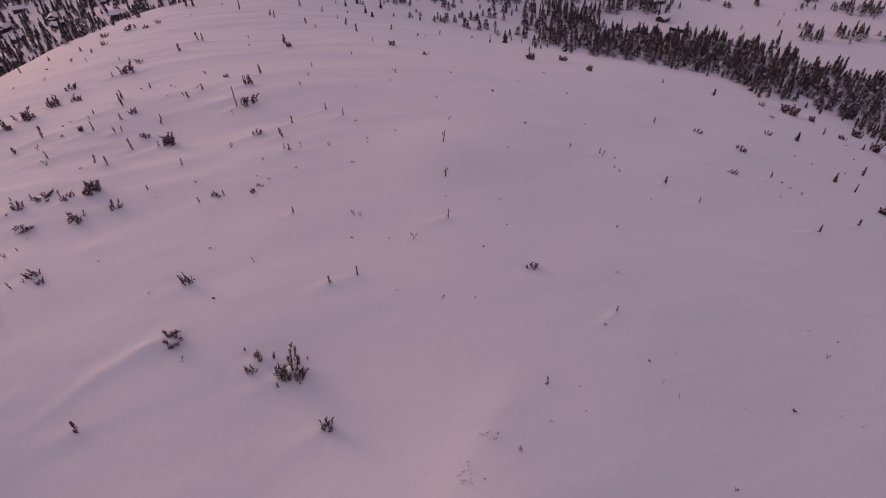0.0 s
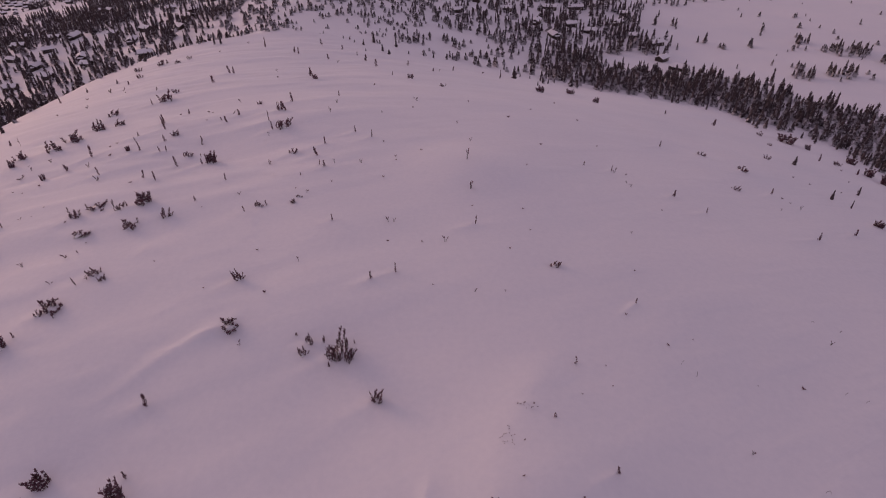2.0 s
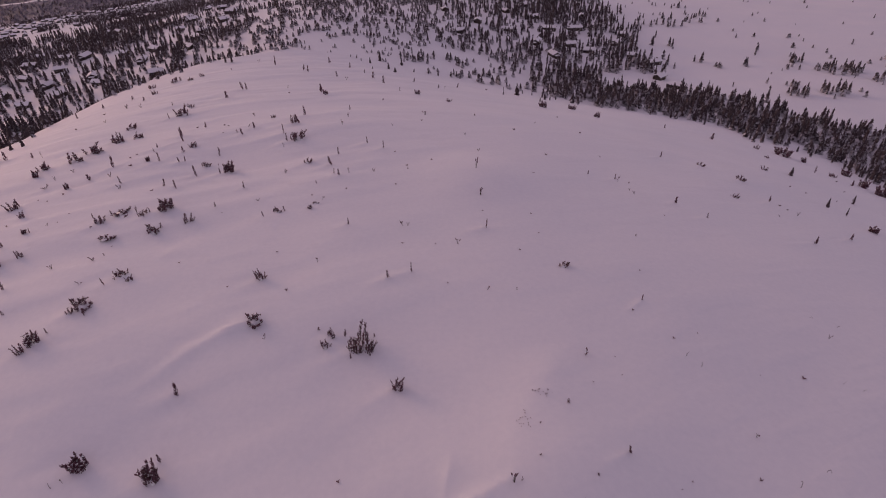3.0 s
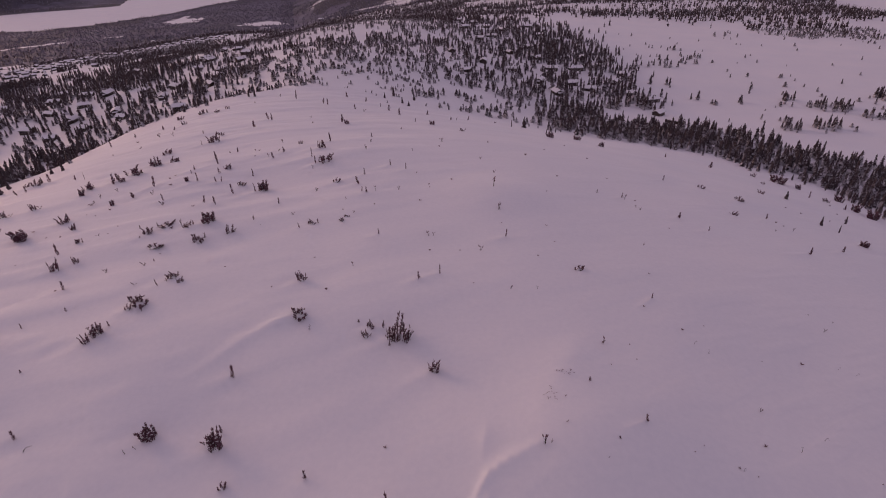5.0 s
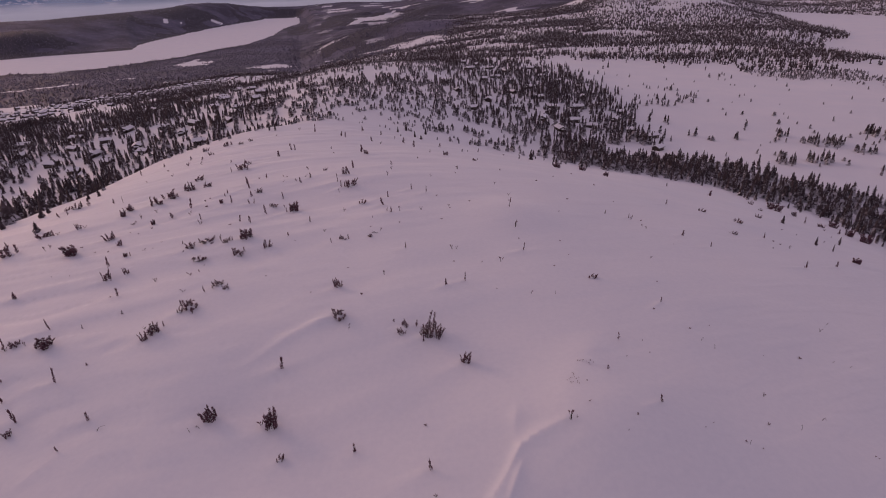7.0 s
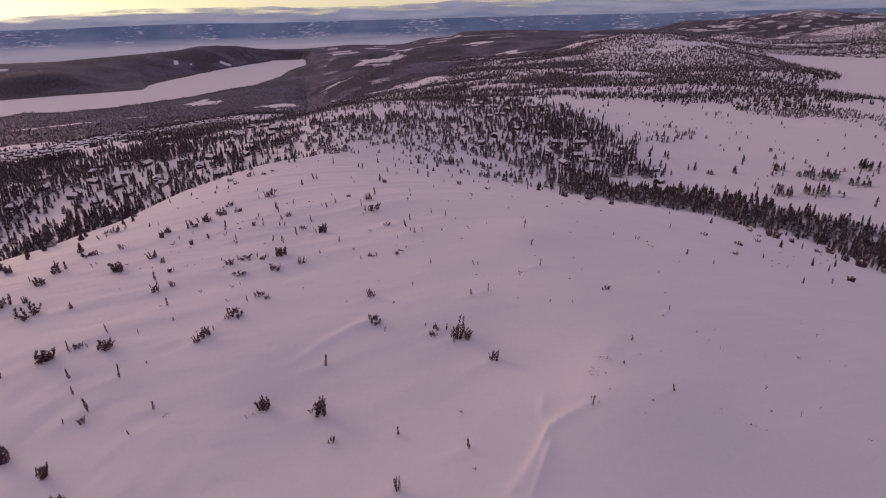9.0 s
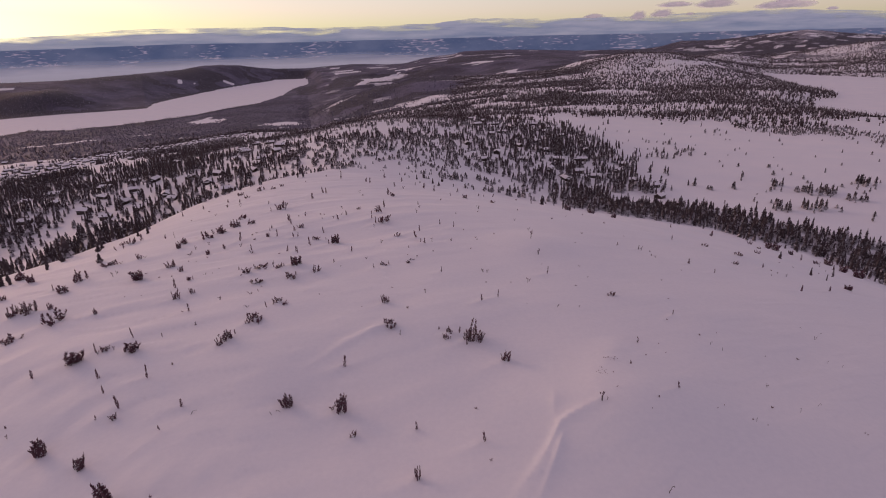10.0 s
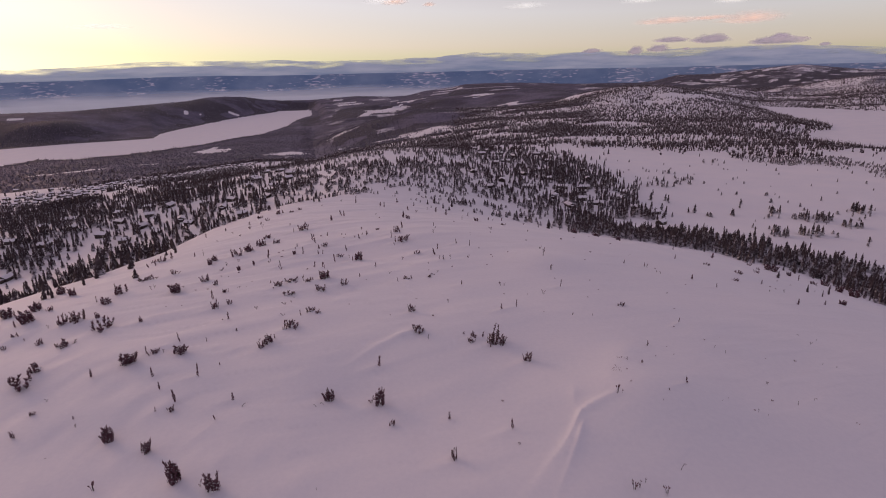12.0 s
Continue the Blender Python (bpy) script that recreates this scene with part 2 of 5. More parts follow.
HILL_X, HILL_Y, HILL_S = (-255, -170, -85, 0, 85, 170), (-60, 30, 120, 210, 300), 75.0
HILL = ((-5.1, 4.1, 15.8, 18.9, 9.0, -2.7), (-6.4, 22.2, 16.8, 19.7, 18.8, 4.2), (-5.5, 7.8, 18.8, 21.2, 10.4, -5.5),
        (-2.8, 3.4, 19.0, 3.9, 3.2, 0.9), (1.2, -1.8, 15.5, 3.8, -3.3, -0.9))


def dome(x, y):
    """The bare hilltop, as broad swells on the country."""
    h = 0.0 * x
    for hy, row in zip(HILL_Y, HILL):
        for hx, amp in zip(HILL_X, row):
            h = h + amp * bump(x, y, hx, hy, HILL_S, HILL_S)
    h = h + 2.0 * bump(x, y, 6, 21, 11, 9) - 1.2 * bump(x, y, -24, 15, 14, 12) - 0.9 * bump(x, y, -38, 24, 10, 12)
    h = h + 1.0 * bump(x, y, -42, 112, 22, 14) - 0.8 * bump(x, y, -50, 89, 12, 10) + 1.3 * bump(x, y, -1, 84, 12, 9)
    return h


def lakes(x, y):
    az, d = bearing(x, y)
    wob = 45 * (fnoise(x / 110, y / 110, 83, 3) - 0.5)
    big = (az < -15.9) & (az > -75) & (d + wob > np.interp(az, NEAR_A, NEAR_D)) & (d + wob < np.interp(az, SHORE_A, SHORE_D))
    return big, inside(x + wob * 0.5, y + wob * 0.5, TARN), inside(x + wob * 0.5, y + wob, POND)


def country(x, y):
    """The land below and behind the bare dome."""
    az, d = bearing(x, y)
    t = np.clip((d - 420) / (np.interp(az, [-60, -30, -22, -16, 60], [1900, 2000, 2150, 2000, 1900]) - 420), 0, 1)
    z = BOG_Z + (np.interp(az, FLOOR_A, FLOOR_Z) - BOG_Z) * (1 - (1 - t) ** 1.5)
    z = z + 26 * bump(x, y, -115, 500, 160, 190) - 0.05 * np.maximum(0, -x - 150) * step(700, 300, d)
    z = z + 5 * (fnoise(x / 170, y / 170, 3) - 0.5) * step(130, 0, x) * step(280, 420, y)
    z = z + np.interp(az, SPUR_A, SPUR_H) * np.exp(-((d - 1760) / 210) ** 2)
    z = z + np.interp(az, FELL_A, FELL_H) * np.exp(-((d - 1790) / 330) ** 2)
    z = z + 44 * np.exp(-((az + 37.2) / 3.0) ** 2 - ((d - 2630) / 140) ** 2)
    z = z + 40 * np.exp(-((az - 22.5) / 3.0) ** 2 - ((d - 2450) / 330) ** 2)
    z = z + 62 * np.exp(-((az - 34) / 4.5) ** 2 - ((d - 2650) / 420) ** 2)
    roll_ = step(1950, 2250, d) * step(4000, 3500, d) * step(-15, -11, az) * step(14, 8, az)
    z = z + 34 * (fnoise(x / 520, y / 300, 25, 3) - 0.5) * roll_
    u = step(np.interp(az, SHORE_A, SHORE_D), np.interp(az, CREST_DA, CREST_D), d)
    z = z + (fnoise(x / 330, y / 330, 9, 3) - 0.5) * 46 * step(800, 1800, d) * step(-18, -12, az) * (1 - u)
    crest = np.interp(az, CREST_A, CREST_Z)
    z = z + (crest - z) * u + (fnoise(x / 420, y / 420, 21, 3) - 0.55) * 60 * u * (1 - u) * 2
    # the ground falls away again behind the crests
    z = z + (np.minimum(crest, -185) - z) * step(0, 420, d - np.interp(az, CREST_DA, CREST_D) - 40)
    # gentle shores round the tarn
    near = sum(1.0 * inside(x + ox * r, y + oy * r, TARN) for r in (45, 100) for ox, oy in ((1, 0), (-1, 0), (0, 1), (0, -1), (0.7, 0.7), (-0.7, 0.7), (0.7, -0.7), (-0.7, -0.7))) / 16
    z = z + (TARN_Z + 0.5 - z) * step(0, 0.4, near)
    big, tarn, pond = lakes(x, y)
    near = sum(1.0 * inside(x + ox, y + oy, POND) for ox, oy in ((90, 0), (-90, 0), (0, 160), (0, -160), (60, 110), (-60, 110), (60, -110), (-60, -110))) / 8
    z = z + (POND_Z + 0.5 - z) * step(0, 0.5, near)
    z = np.where(pond, POND_Z, z)
    z = np.where(tarn, TARN_Z, np.where(big, LAKE_Z, np.where(big | (d > 4600), z, np.maximum(z, np.where(az < -15.9, LAKE_Z + 0.5, -400)))))
    return z


RIM_A = [-180, -110, -85, -69, -64, -56, -45, -36, -27, -16, -9, -2, 7, 15, 21, 33, 40, 45, 54, 58, 64, 80, 110, 180]
RIM_R = [210, 170, 155, 128, 130, 134, 162, 166, 156, 152, 146, 138, 138, 137, 131, 145, 155, 149, 156, 152, 140, 145, 180, 210]


def outside(x, y):
    """Metres outside the treeless top."""
    a = np.degrees(np.arctan2(x + 20, y - 60))
    return np.hypot(x + 20, y - 60) - np.interp(a, RIM_A, RIM_R)


def drifts(x, y):
    """Wind-packed snow on the dome."""
    u, v = x * 0.93 + y * 0.36, -x * 0.36 + y * 0.93
    left = step(10, -70, x)
    h = 1.15 * (fnoise(u / 48, v / 13, 41, 3) - 0.5) * (0.25 + 0.95 * left)
    lip = fnoise(u / 15, v / 4.0, 47, 3)
    h = h + (0.18 * (lip - 0.5) + 0.09 * step(0.50, 0.58, lip)) * (0.3 + 0.7 * left)
    h = h + 0.5 * (fnoise(x / 16, y / 16, 53, 2) - 0.5)
    return h


def ridge(x, y, pts, height, wide):
    """A drift whose crest follows pts and which tapers to its ends."""
    best = np.zeros_like(x)
    n = len(pts) - 1
    for k in range(n):
        (ax, ay), (bx, by) = pts[k], pts[k + 1]
        L = math.hypot(bx - ax, by - ay)
        t = np.clip(((x - ax) * (bx - ax) + (y - ay) * (by - ay)) / L ** 2, 0, 1)
        side = ((x - ax) * (by - ay) - (y - ay) * (bx - ax)) / L
        dist = np.hypot(x - ax - t * (bx - ax), y - ay - t * (by - ay))
        soft = wide * (1.3 - 0.3 * np.tanh(side / wide))
        along = (k + t) / n
        best = np.maximum(best, height * np.exp(0.42 - 1.5 * np.sqrt((dist / soft) ** 2 + 0.08)) * np.minimum(1, 1.15 - along) * (0.35 + 0.65 * step(0, 0.22, along)))
    return best


def land(x, y):
    x, y = np.asarray(x, float), np.asarray(y, float)
    h = country(x, y) + dome(x, y)
    # the west side breaks off more steeply below the rim
    out, side = outside(x, y), np.degrees(np.arctan2(x + 20, y - 60))
    h = h - 6.5 * step(0, 20, out) * step(80, 30, out) * step(-85, -70, side) * step(-18, -32, side)
    h = h + step(30, -25, outside(x, y)) * drifts(x, y)
    for pts, height, wide in RIDGES:
        xs, ys = [p[0] for p in pts], [p[1] for p in pts]
        m = (x > min(xs) - 12) & (x < max(xs) + 12) & (y > min(ys) - 12) & (y < max(ys) + 12)
        if m.any():
            h = np.array(h, float)
            h[m] += ridge(x[m], y[m], pts, height, wide)
    return h


# what grows on the bare top: place, height, width
BENT = []
BENT += [(-15.2, 14.4, 1.5, 0.6), (-59.0, 16.9, 0.7, 0.4), (-24.1, 17.4, 1.1, 0.6), (-81.4, 17.6, 0.5, 0.4), (-69.2, 18.9, 0.8, 0.4), (8.0, 20.5, 0.3, 0.4), (-67.3, 21.3, 2.2, 0.7), (-58.1, 21.6, 1.2, 0.7), (11.5, 23.2, 1.0, 0.5), (-35.2, 23.3, 1.1, 0.5), (-71.6, 24.6, 1.3, 0.5), (-66.9, 28.2, 2.1, 0.7), (-74.9, 28.4, 1.7, 0.8), (-86.0, 28.8, 1.4, 0.7), (6.6, 29.1, 0.5, 0.5), (-36.6, 31.1, 1.8, 0.8), (-64.7, 31.8, 0.4, 0.4), (-17.6, 36.0, 0.7, 0.4), (-80.3, 36.1, 1.4, 0.5), (-15.3, 39.5, 0.6, 0.3), (-18.9, 39.5, 1.0, 0.5), (-22.4, 40.4, 0.5, 0.5), (-76.4, 40.6, 1.9, 0.5), (-57.9, 40.6, 0.8, 0.4)]
BENT += [(-71.3, 41.0, 0.8, 0.3), (-67.0, 44.7, 0.7, 0.5), (-114.2, 46.9, 1.0, 0.6), (19.0, 47.8, 0.9, 0.3), (-70.9, 50.2, 1.4, 0.8), (-55.8, 50.4, 1.2, 0.4), (-14.9, 50.5, 1.1, 0.6), (-119.0, 52.0, 1.5, 0.6), (-11.9, 52.1, 1.5, 0.5), (-60.3, 58.3, 0.5, 0.3), (-125.2, 59.2, 1.4, 0.6), (-79.4, 61.4, 2.0, 0.8), (-1.1, 64.5, 1.6, 0.4), (-109.5, 65.1, 1.4, 0.5), (-23.2, 65.3, 1.1, 0.4), (-77.6, 65.7, 0.8, 0.4), (-38.1, 68.3, 1.0, 0.4), (54.3, 70.0, 1.3, 0.7), (-69.0, 70.1, 0.6, 0.5), (-35.1, 70.2, 0.8, 0.5), (-58.8, 70.5, 0.7, 0.4), (-47.8, 72.0, 0.8, 0.5), (-55.5, 72.3, 1.7, 0.8), (37.2, 73.9, 1.0, 0.4)]
BENT += [(63.2, 74.3, 1.1, 0.7), (-112.0, 76.1, 1.2, 0.7), (-87.3, 76.3, 1.5, 0.6), (33.2, 78.8, 1.1, 0.8), (-45.1, 78.9, 1.2, 0.5), (-31.7, 79.5, 0.6, 0.3), (-58.5, 79.9, 1.5, 0.5), (-104.3, 80.5, 1.0, 0.6), (-59.2, 80.9, 1.3, 0.6), (-61.4, 81.2, 1.4, 0.7), (-28.1, 82.5, 1.1, 0.7), (-71.0, 83.1, 1.5, 0.5), (-29.2, 83.2, 1.0, 0.4), (-57.1, 85.7, 2.1, 0.8), (-79.3, 86.1, 1.2, 1.1), (-52.5, 86.3, 1.1, 0.5), (-30.8, 87.6, 1.6, 1.0), (24.3, 87.7, 1.0, 0.4), (55.1, 88.0, 1.1, 0.6), (19.3, 88.8, 0.8, 0.5), (-77.1, 91.2, 2.3, 1.1), (-63.0, 91.4, 1.1, 0.5), (-62.0, 91.9, 1.1, 0.5), (-67.6, 92.4, 2.0, 0.6)]
BENT += [(-30.3, 92.9, 1.4, 0.6), (-56.0, 95.1, 0.8, 0.5), (-21.5, 95.9, 1.5, 0.5), (-64.2, 96.2, 1.3, 0.9), (-56.5, 96.3, 1.1, 0.5), (-71.4, 97.6, 0.8, 0.4), (-116.5, 98.5, 1.2, 0.8), (-25.3, 98.5, 1.3, 0.5), (-71.5, 99.4, 0.9, 0.5), (-42.8, 99.7, 1.7, 0.7), (-115.2, 100.1, 1.5, 0.8), (-66.9, 102.3, 2.6, 0.7), (-44.4, 103.2, 2.0, 0.5), (-54.2, 104.3, 1.3, 0.8), (-105.2, 104.5, 1.2, 0.7), (-68.7, 105.7, 1.8, 0.8), (-113.3, 106.2, 2.0, 1.3), (39.4, 107.5, 1.3, 0.6), (-52.5, 107.6, 1.2, 0.8), (-86.7, 108.1, 1.5, 0.9), (-42.9, 109.8, 1.9, 1.1), (-65.7, 111.5, 1.2, 0.6), (-42.8, 115.4, 2.0, 0.9), (-79.3, 121.0, 1.3, 0.5)]
BENT += [(-33.2, 121.4, 1.1, 0.6), (98.0, 126.1, 1.4, 1.0), (90.6, 131.3, 1.8, 0.8), (-84.9, 134.4, 0.9, 0.5), (-71.0, 138.1, 1.8, 1.4), (-45.8, 143.6, 2.2, 1.4), (-121.4, 145.3, 1.7, 0.9), (-69.3, 146.2, 2.0, 1.2), (123.0, 146.5, 1.6, 1.1), (-68.3, 146.5, 1.8, 0.9), (-100.8, 148.1, 1.1, 0.9), (69.3, 150.9, 1.8, 1.5), (-116.2, 151.0, 1.2, 0.9), (-24.6, 152.8, 1.1, 0.5), (-107.5, 153.4, 1.2, 1.1), (55.8, 154.0, 1.2, 0.7), (-31.3, 165.5, 2.2, 1.4), (-47.3, 171.0, 1.5, 1.0), (-14.1, 171.5, 1.0, 0.8), (-35.9, 173.8, 1.9, 1.4), (-57.8, 174.8, 1.9, 1.2), (-22.6, 176.6, 1.5, 1.2), (-59.8, 177.3, 1.7, 1.0), (-40.2, 182.2, 1.1, 0.6)]
BENT += [(-8.1, 182.3, 1.3, 0.8), (-71.6, 184.1, 3.1, 0.8), (8.4, 186.7, 2.3, 0.6), (-46.8, 190.3, 1.6, 1.1), (-54.7, 193.2, 2.0, 1.3), (-47.6, 208.2, 1.2, 0.9)]
THICKETS = []
THICKETS += [(-23.1, 8.6, 1.6, 0.9), (-88.2, 13.8, 1.1, 0.6), (-32.5, 16.3, 0.9, 0.9), (-89.3, 19.2, 0.7, 0.7), (-66.9, 19.3, 0.8, 1.0), (-97.2, 27.2, 2.0, 3.9), (-11.5, 31.7, 1.5, 1.3), (-98.7, 32.0, 1.5, 2.9), (-59.2, 37.2, 1.3, 0.9), (-78.9, 36.5, 0.9, 1.4), (-16.6, 37.9, 2.8, 2.8), (-15.5, 36.8, 0.4, 0.7), (-21.0, 37.6, 0.8, 1.1), (-20.5, 39.3, 1.0, 1.1), (-31.0, 41.6, 1.1, 2.1), (-100.1, 41.6, 1.0, 3.1), (-113.5, 42.2, 1.0, 0.8), (-107.1, 43.8, 1.2, 1.1), (-57.2, 44.4, 1.0, 0.9), (-56.4, 45.7, 1.3, 2.5), (-115.3, 47.0, 0.6, 0.9), (-97.2, 48.5, 2.2, 3.7), (-33.0, 50.8, 1.6, 1.2), (-90.2, 50.9, 1.3, 0.9)]
THICKETS += [(-108.0, 51.0, 0.9, 1.3), (-52.5, 51.4, 0.7, 1.0), (-108.1, 52.1, 1.9, 1.9), (-54.2, 52.5, 0.9, 1.6), (-105.2, 53.0, 2.4, 3.0), (9.6, 54.7, 0.8, 1.4), (-101.8, 54.0, 1.3, 1.1), (-76.5, 56.3, 1.9, 1.4), (-74.3, 58.4, 1.1, 1.1), (-118.4, 61.5, 1.0, 1.2), (-62.5, 62.9, 0.8, 2.5), (-106.3, 63.5, 1.5, 2.4), (-55.2, 64.8, 1.1, 2.3), (-50.8, 67.5, 1.4, 1.5), (-66.3, 68.4, 1.1, 2.0), (-36.1, 69.9, 0.7, 1.4), (-59.6, 70.0, 0.6, 1.7), (-64.0, 70.4, 0.8, 2.8), (-107.2, 71.1, 2.0, 3.4), (-83.4, 71.9, 1.2, 1.0), (-30.1, 72.5, 0.3, 1.0), (-87.8, 75.3, 1.3, 1.7), (-106.9, 80.3, 1.3, 3.0), (-100.5, 83.6, 1.4, 1.2)]
THICKETS += [(48.3, 87.9, 0.7, 1.4), (-35.7, 89.0, 1.0, 1.5), (-56.8, 90.0, 0.9, 1.4), (-93.8, 93.2, 1.5, 2.2), (-88.6, 96.0, 1.6, 3.3), (-63.3, 99.4, 1.0, 1.5), (54.4, 99.7, 1.1, 2.1), (-40.6, 100.7, 1.8, 2.7), (-87.1, 101.0, 1.9, 3.4), (-115.7, 104.6, 1.4, 1.9), (-118.5, 104.9, 1.0, 1.6), (48.2, 106.5, 0.9, 1.7), (-85.3, 108.0, 1.6, 2.9), (-81.4, 109.3, 1.2, 2.1), (-44.1, 109.9, 1.8, 1.3), (-50.4, 115.7, 0.7, 1.3), (-86.7, 115.9, 1.3, 2.5), (68.3, 116.4, 0.9, 1.3), (-76.7, 123.2, 2.0, 3.0), (-78.1, 131.0, 0.9, 1.6), (95.7, 131.4, 1.0, 1.7), (79.0, 136.2, 0.8, 1.1), (-43.9, 140.3, 1.3, 1.5), (-9.6, 142.4, 0.6, 1.7)]
THICKETS += [(83.0, 149.7, 1.2, 1.6), (-18.9, 151.1, 1.3, 2.0), (-100.2, 154.1, 1.2, 1.7), (-109.0, 168.3, 1.3, 1.8), (-95.7, 169.1, 0.8, 1.8), (-101.1, 170.4, 1.4, 3.2), (-92.9, 172.2, 1.0, 1.4)]
YOUNG = []
YOUNG += [(-131.0, 75.6, 3.4, 2.3), (-129.1, 75.7, 2.5, 1.8), (-112.6, 86.0, 2.4, 2.3), (72.3, 89.7, 1.6, 0.7), (70.3, 93.2, 1.9, 1.1), (81.9, 101.9, 1.9, 1.1), (-125.4, 103.6, 2.7, 2.3), (-115.6, 106.4, 1.5, 1.2), (-129.8, 111.3, 2.4, 1.8), (75.8, 117.5, 2.0, 1.8), (-122.4, 118.8, 2.0, 1.3), (-119.6, 119.7, 2.3, 1.9), (115.3, 142.6, 2.3, 1.8), (13.3, 190.3, 3.7, 3.1), (-31.2, 194.6, 1.6, 1.6), (-34.1, 199.3, 2.1, 2.0), (-41.7, 203.5, 1.9, 1.4), (-38.9, 210.7, 3.4, 2.1), (-30.6, 210.8, 2.7, 1.7)]
YOUNG += [(-134.2, 94.3, 2.6, 1.8), (-134.6, 81.1, 1.9, 1.6), (-134.7, 85.3, 2.0, 1.5), (-133.8, 99.6, 2.9, 2.0), (-130.6, 89.6, 2.2, 1.7), (-126.1, 66.3, 1.5, 1.5)]
BUSHES = []
BUSHES += [(-53.1, 2.9, 2.1, 2.0), (-58.5, 4.5, 2.6, 1.9), (-65.8, 10.2, 1.5, 1.2), (-72.8, 12.8, 1.8, 1.6), (-34.9, 21.2, 2.2, 1.7), (-42.9, 22.1, 1.4, 1.7), (-82.2, 33.1, 1.5, 2.9), (-74.0, 36.0, 1.1, 2.3), (-58.5, 38.9, 1.1, 2.0), (-118.3, 55.0, 2.2, 3.3), (-127.6, 59.7, 1.5, 2.9), (-122.7, 62.7, 1.5, 2.4), (-78.5, 65.6, 0.6, 1.1), (-91.8, 68.9, 1.9, 2.9), (-56.3, 71.3, 1.3, 2.6), (-30.8, 70.9, 0.4, 0.8), (-122.4, 74.2, 1.7, 1.9), (-129.3, 78.8, 1.5, 2.3), (72.1, 81.2, 1.1, 1.8), (-82.2, 83.0, 1.0, 0.9), (-51.0, 87.4, 1.7, 2.3), (-93.2, 89.4, 1.1, 1.4), (-70.3, 92.8, 0.9, 0.9), (103.9, 122.8, 2.0, 2.8)]
BUSHES += [(102.6, 127.9, 1.8, 2.9), (104.5, 139.2, 1.2, 2.7), (95.3, 145.0, 1.1, 1.6), (89.9, 147.7, 1.7, 4.5), (34.8, 153.5, 1.2, 2.1), (19.0, 157.2, 1.4, 2.5), (29.4, 166.0, 1.3, 2.4)]
SPRIGS = []
SPRIGS += [(2.1, 2.7, 1.2, 1.1), (-1.6, 3.1, 1.4, 0.9), (-54.8, 3.4, 1.1, 0.6), (-0.9, 3.4, 1.0, 0.5), (-69.1, 3.6, 1.4, 1.2), (-0.0, 4.2, 0.9, 0.3), (-14.5, 11.1, 0.5, 0.5), (-79.9, 15.9, 0.6, 0.7), (6.4, 18.2, 0.3, 0.2), (0.3, 19.7, 1.6, 0.9), (1.0, 19.8, 0.5, 0.4), (-36.4, 21.6, 1.1, 1.2), (-89.6, 22.8, 0.6, 0.5), (25.5, 27.1, 0.6, 0.5), (-79.2, 35.1, 0.7, 1.0), (-77.3, 36.5, 0.9, 0.8), (9.8, 37.0, 0.8, 0.9), (-28.8, 39.0, 0.7, 0.7), (-60.6, 40.0, 0.5, 0.6), (-101.4, 41.0, 0.9, 0.9), (41.5, 43.3, 0.6, 0.6), (-55.0, 44.1, 1.0, 0.7), (-111.8, 45.6, 0.5, 0.9), (44.0, 45.8, 0.3, 0.3)]
SPRIGS += [(-1.3, 48.6, 0.6, 0.6), (2.6, 48.6, 0.6, 0.3), (-109.8, 49.9, 0.8, 0.5), (-59.7, 50.8, 0.6, 0.9), (-54.8, 51.6, 0.5, 0.7), (-25.8, 54.9, 1.0, 0.5), (-66.9, 55.2, 0.8, 1.0), (-61.4, 57.0, 0.6, 1.2), (-5.5, 59.7, 1.1, 0.9), (22.5, 64.8, 0.4, 0.4), (-14.4, 65.0, 1.0, 0.8), (-13.6, 65.0, 0.8, 0.6), (-67.0, 66.2, 0.3, 0.8), (-75.8, 67.8, 0.5, 0.7), (-61.2, 70.6, 1.4, 0.9), (-99.9, 71.9, 1.2, 0.9), (-40.7, 73.5, 0.5, 0.9), (-100.0, 73.5, 0.9, 0.7), (-29.2, 73.6, 0.6, 0.3), (-1.9, 74.9, 1.4, 1.3), (53.3, 80.4, 0.5, 0.5), (26.3, 81.1, 0.6, 0.7), (-70.4, 81.3, 1.0, 1.2), (-103.9, 81.4, 0.6, 1.1)]
SPRIGS += [(58.0, 82.6, 0.8, 0.5), (25.9, 82.6, 0.5, 0.5), (-26.4, 83.6, 1.3, 0.5), (-87.3, 83.8, 0.7, 1.7), (-99.3, 84.1, 0.8, 1.0), (-21.8, 84.3, 0.8, 0.7), (-2.6, 84.4, 2.0, 1.2), (-39.0, 84.9, 0.8, 1.2), (-75.3, 86.8, 1.1, 1.0), (24.7, 87.0, 1.0, 0.8), (-87.3, 87.1, 1.1, 0.6), (-54.1, 89.7, 0.8, 0.4), (-85.2, 90.2, 0.8, 1.0), (-2.0, 95.8, 0.8, 0.8), (-42.8, 97.2, 1.1, 0.5), (-101.6, 103.2, 1.8, 0.4), (-55.7, 105.5, 0.7, 0.8), (-4.8, 106.3, 0.7, 0.7), (-32.4, 108.2, 1.3, 0.6), (-21.3, 109.2, 0.7, 0.4), (-32.3, 114.5, 0.9, 0.6), (-56.0, 118.1, 0.9, 0.9), (-14.7, 120.9, 1.1, 1.4), (-99.6, 125.8, 0.7, 0.8)]
SPRIGS += [(-96.3, 138.3, 1.4, 0.7), (-102.4, 141.1, 1.1, 1.8), (-56.7, 148.4, 0.9, 0.7), (-43.4, 166.8, 1.0, 1.2), (-12.1, 174.2, 1.1, 0.6), (-79.5, 190.1, 1.1, 1.1)]
TIPS = []
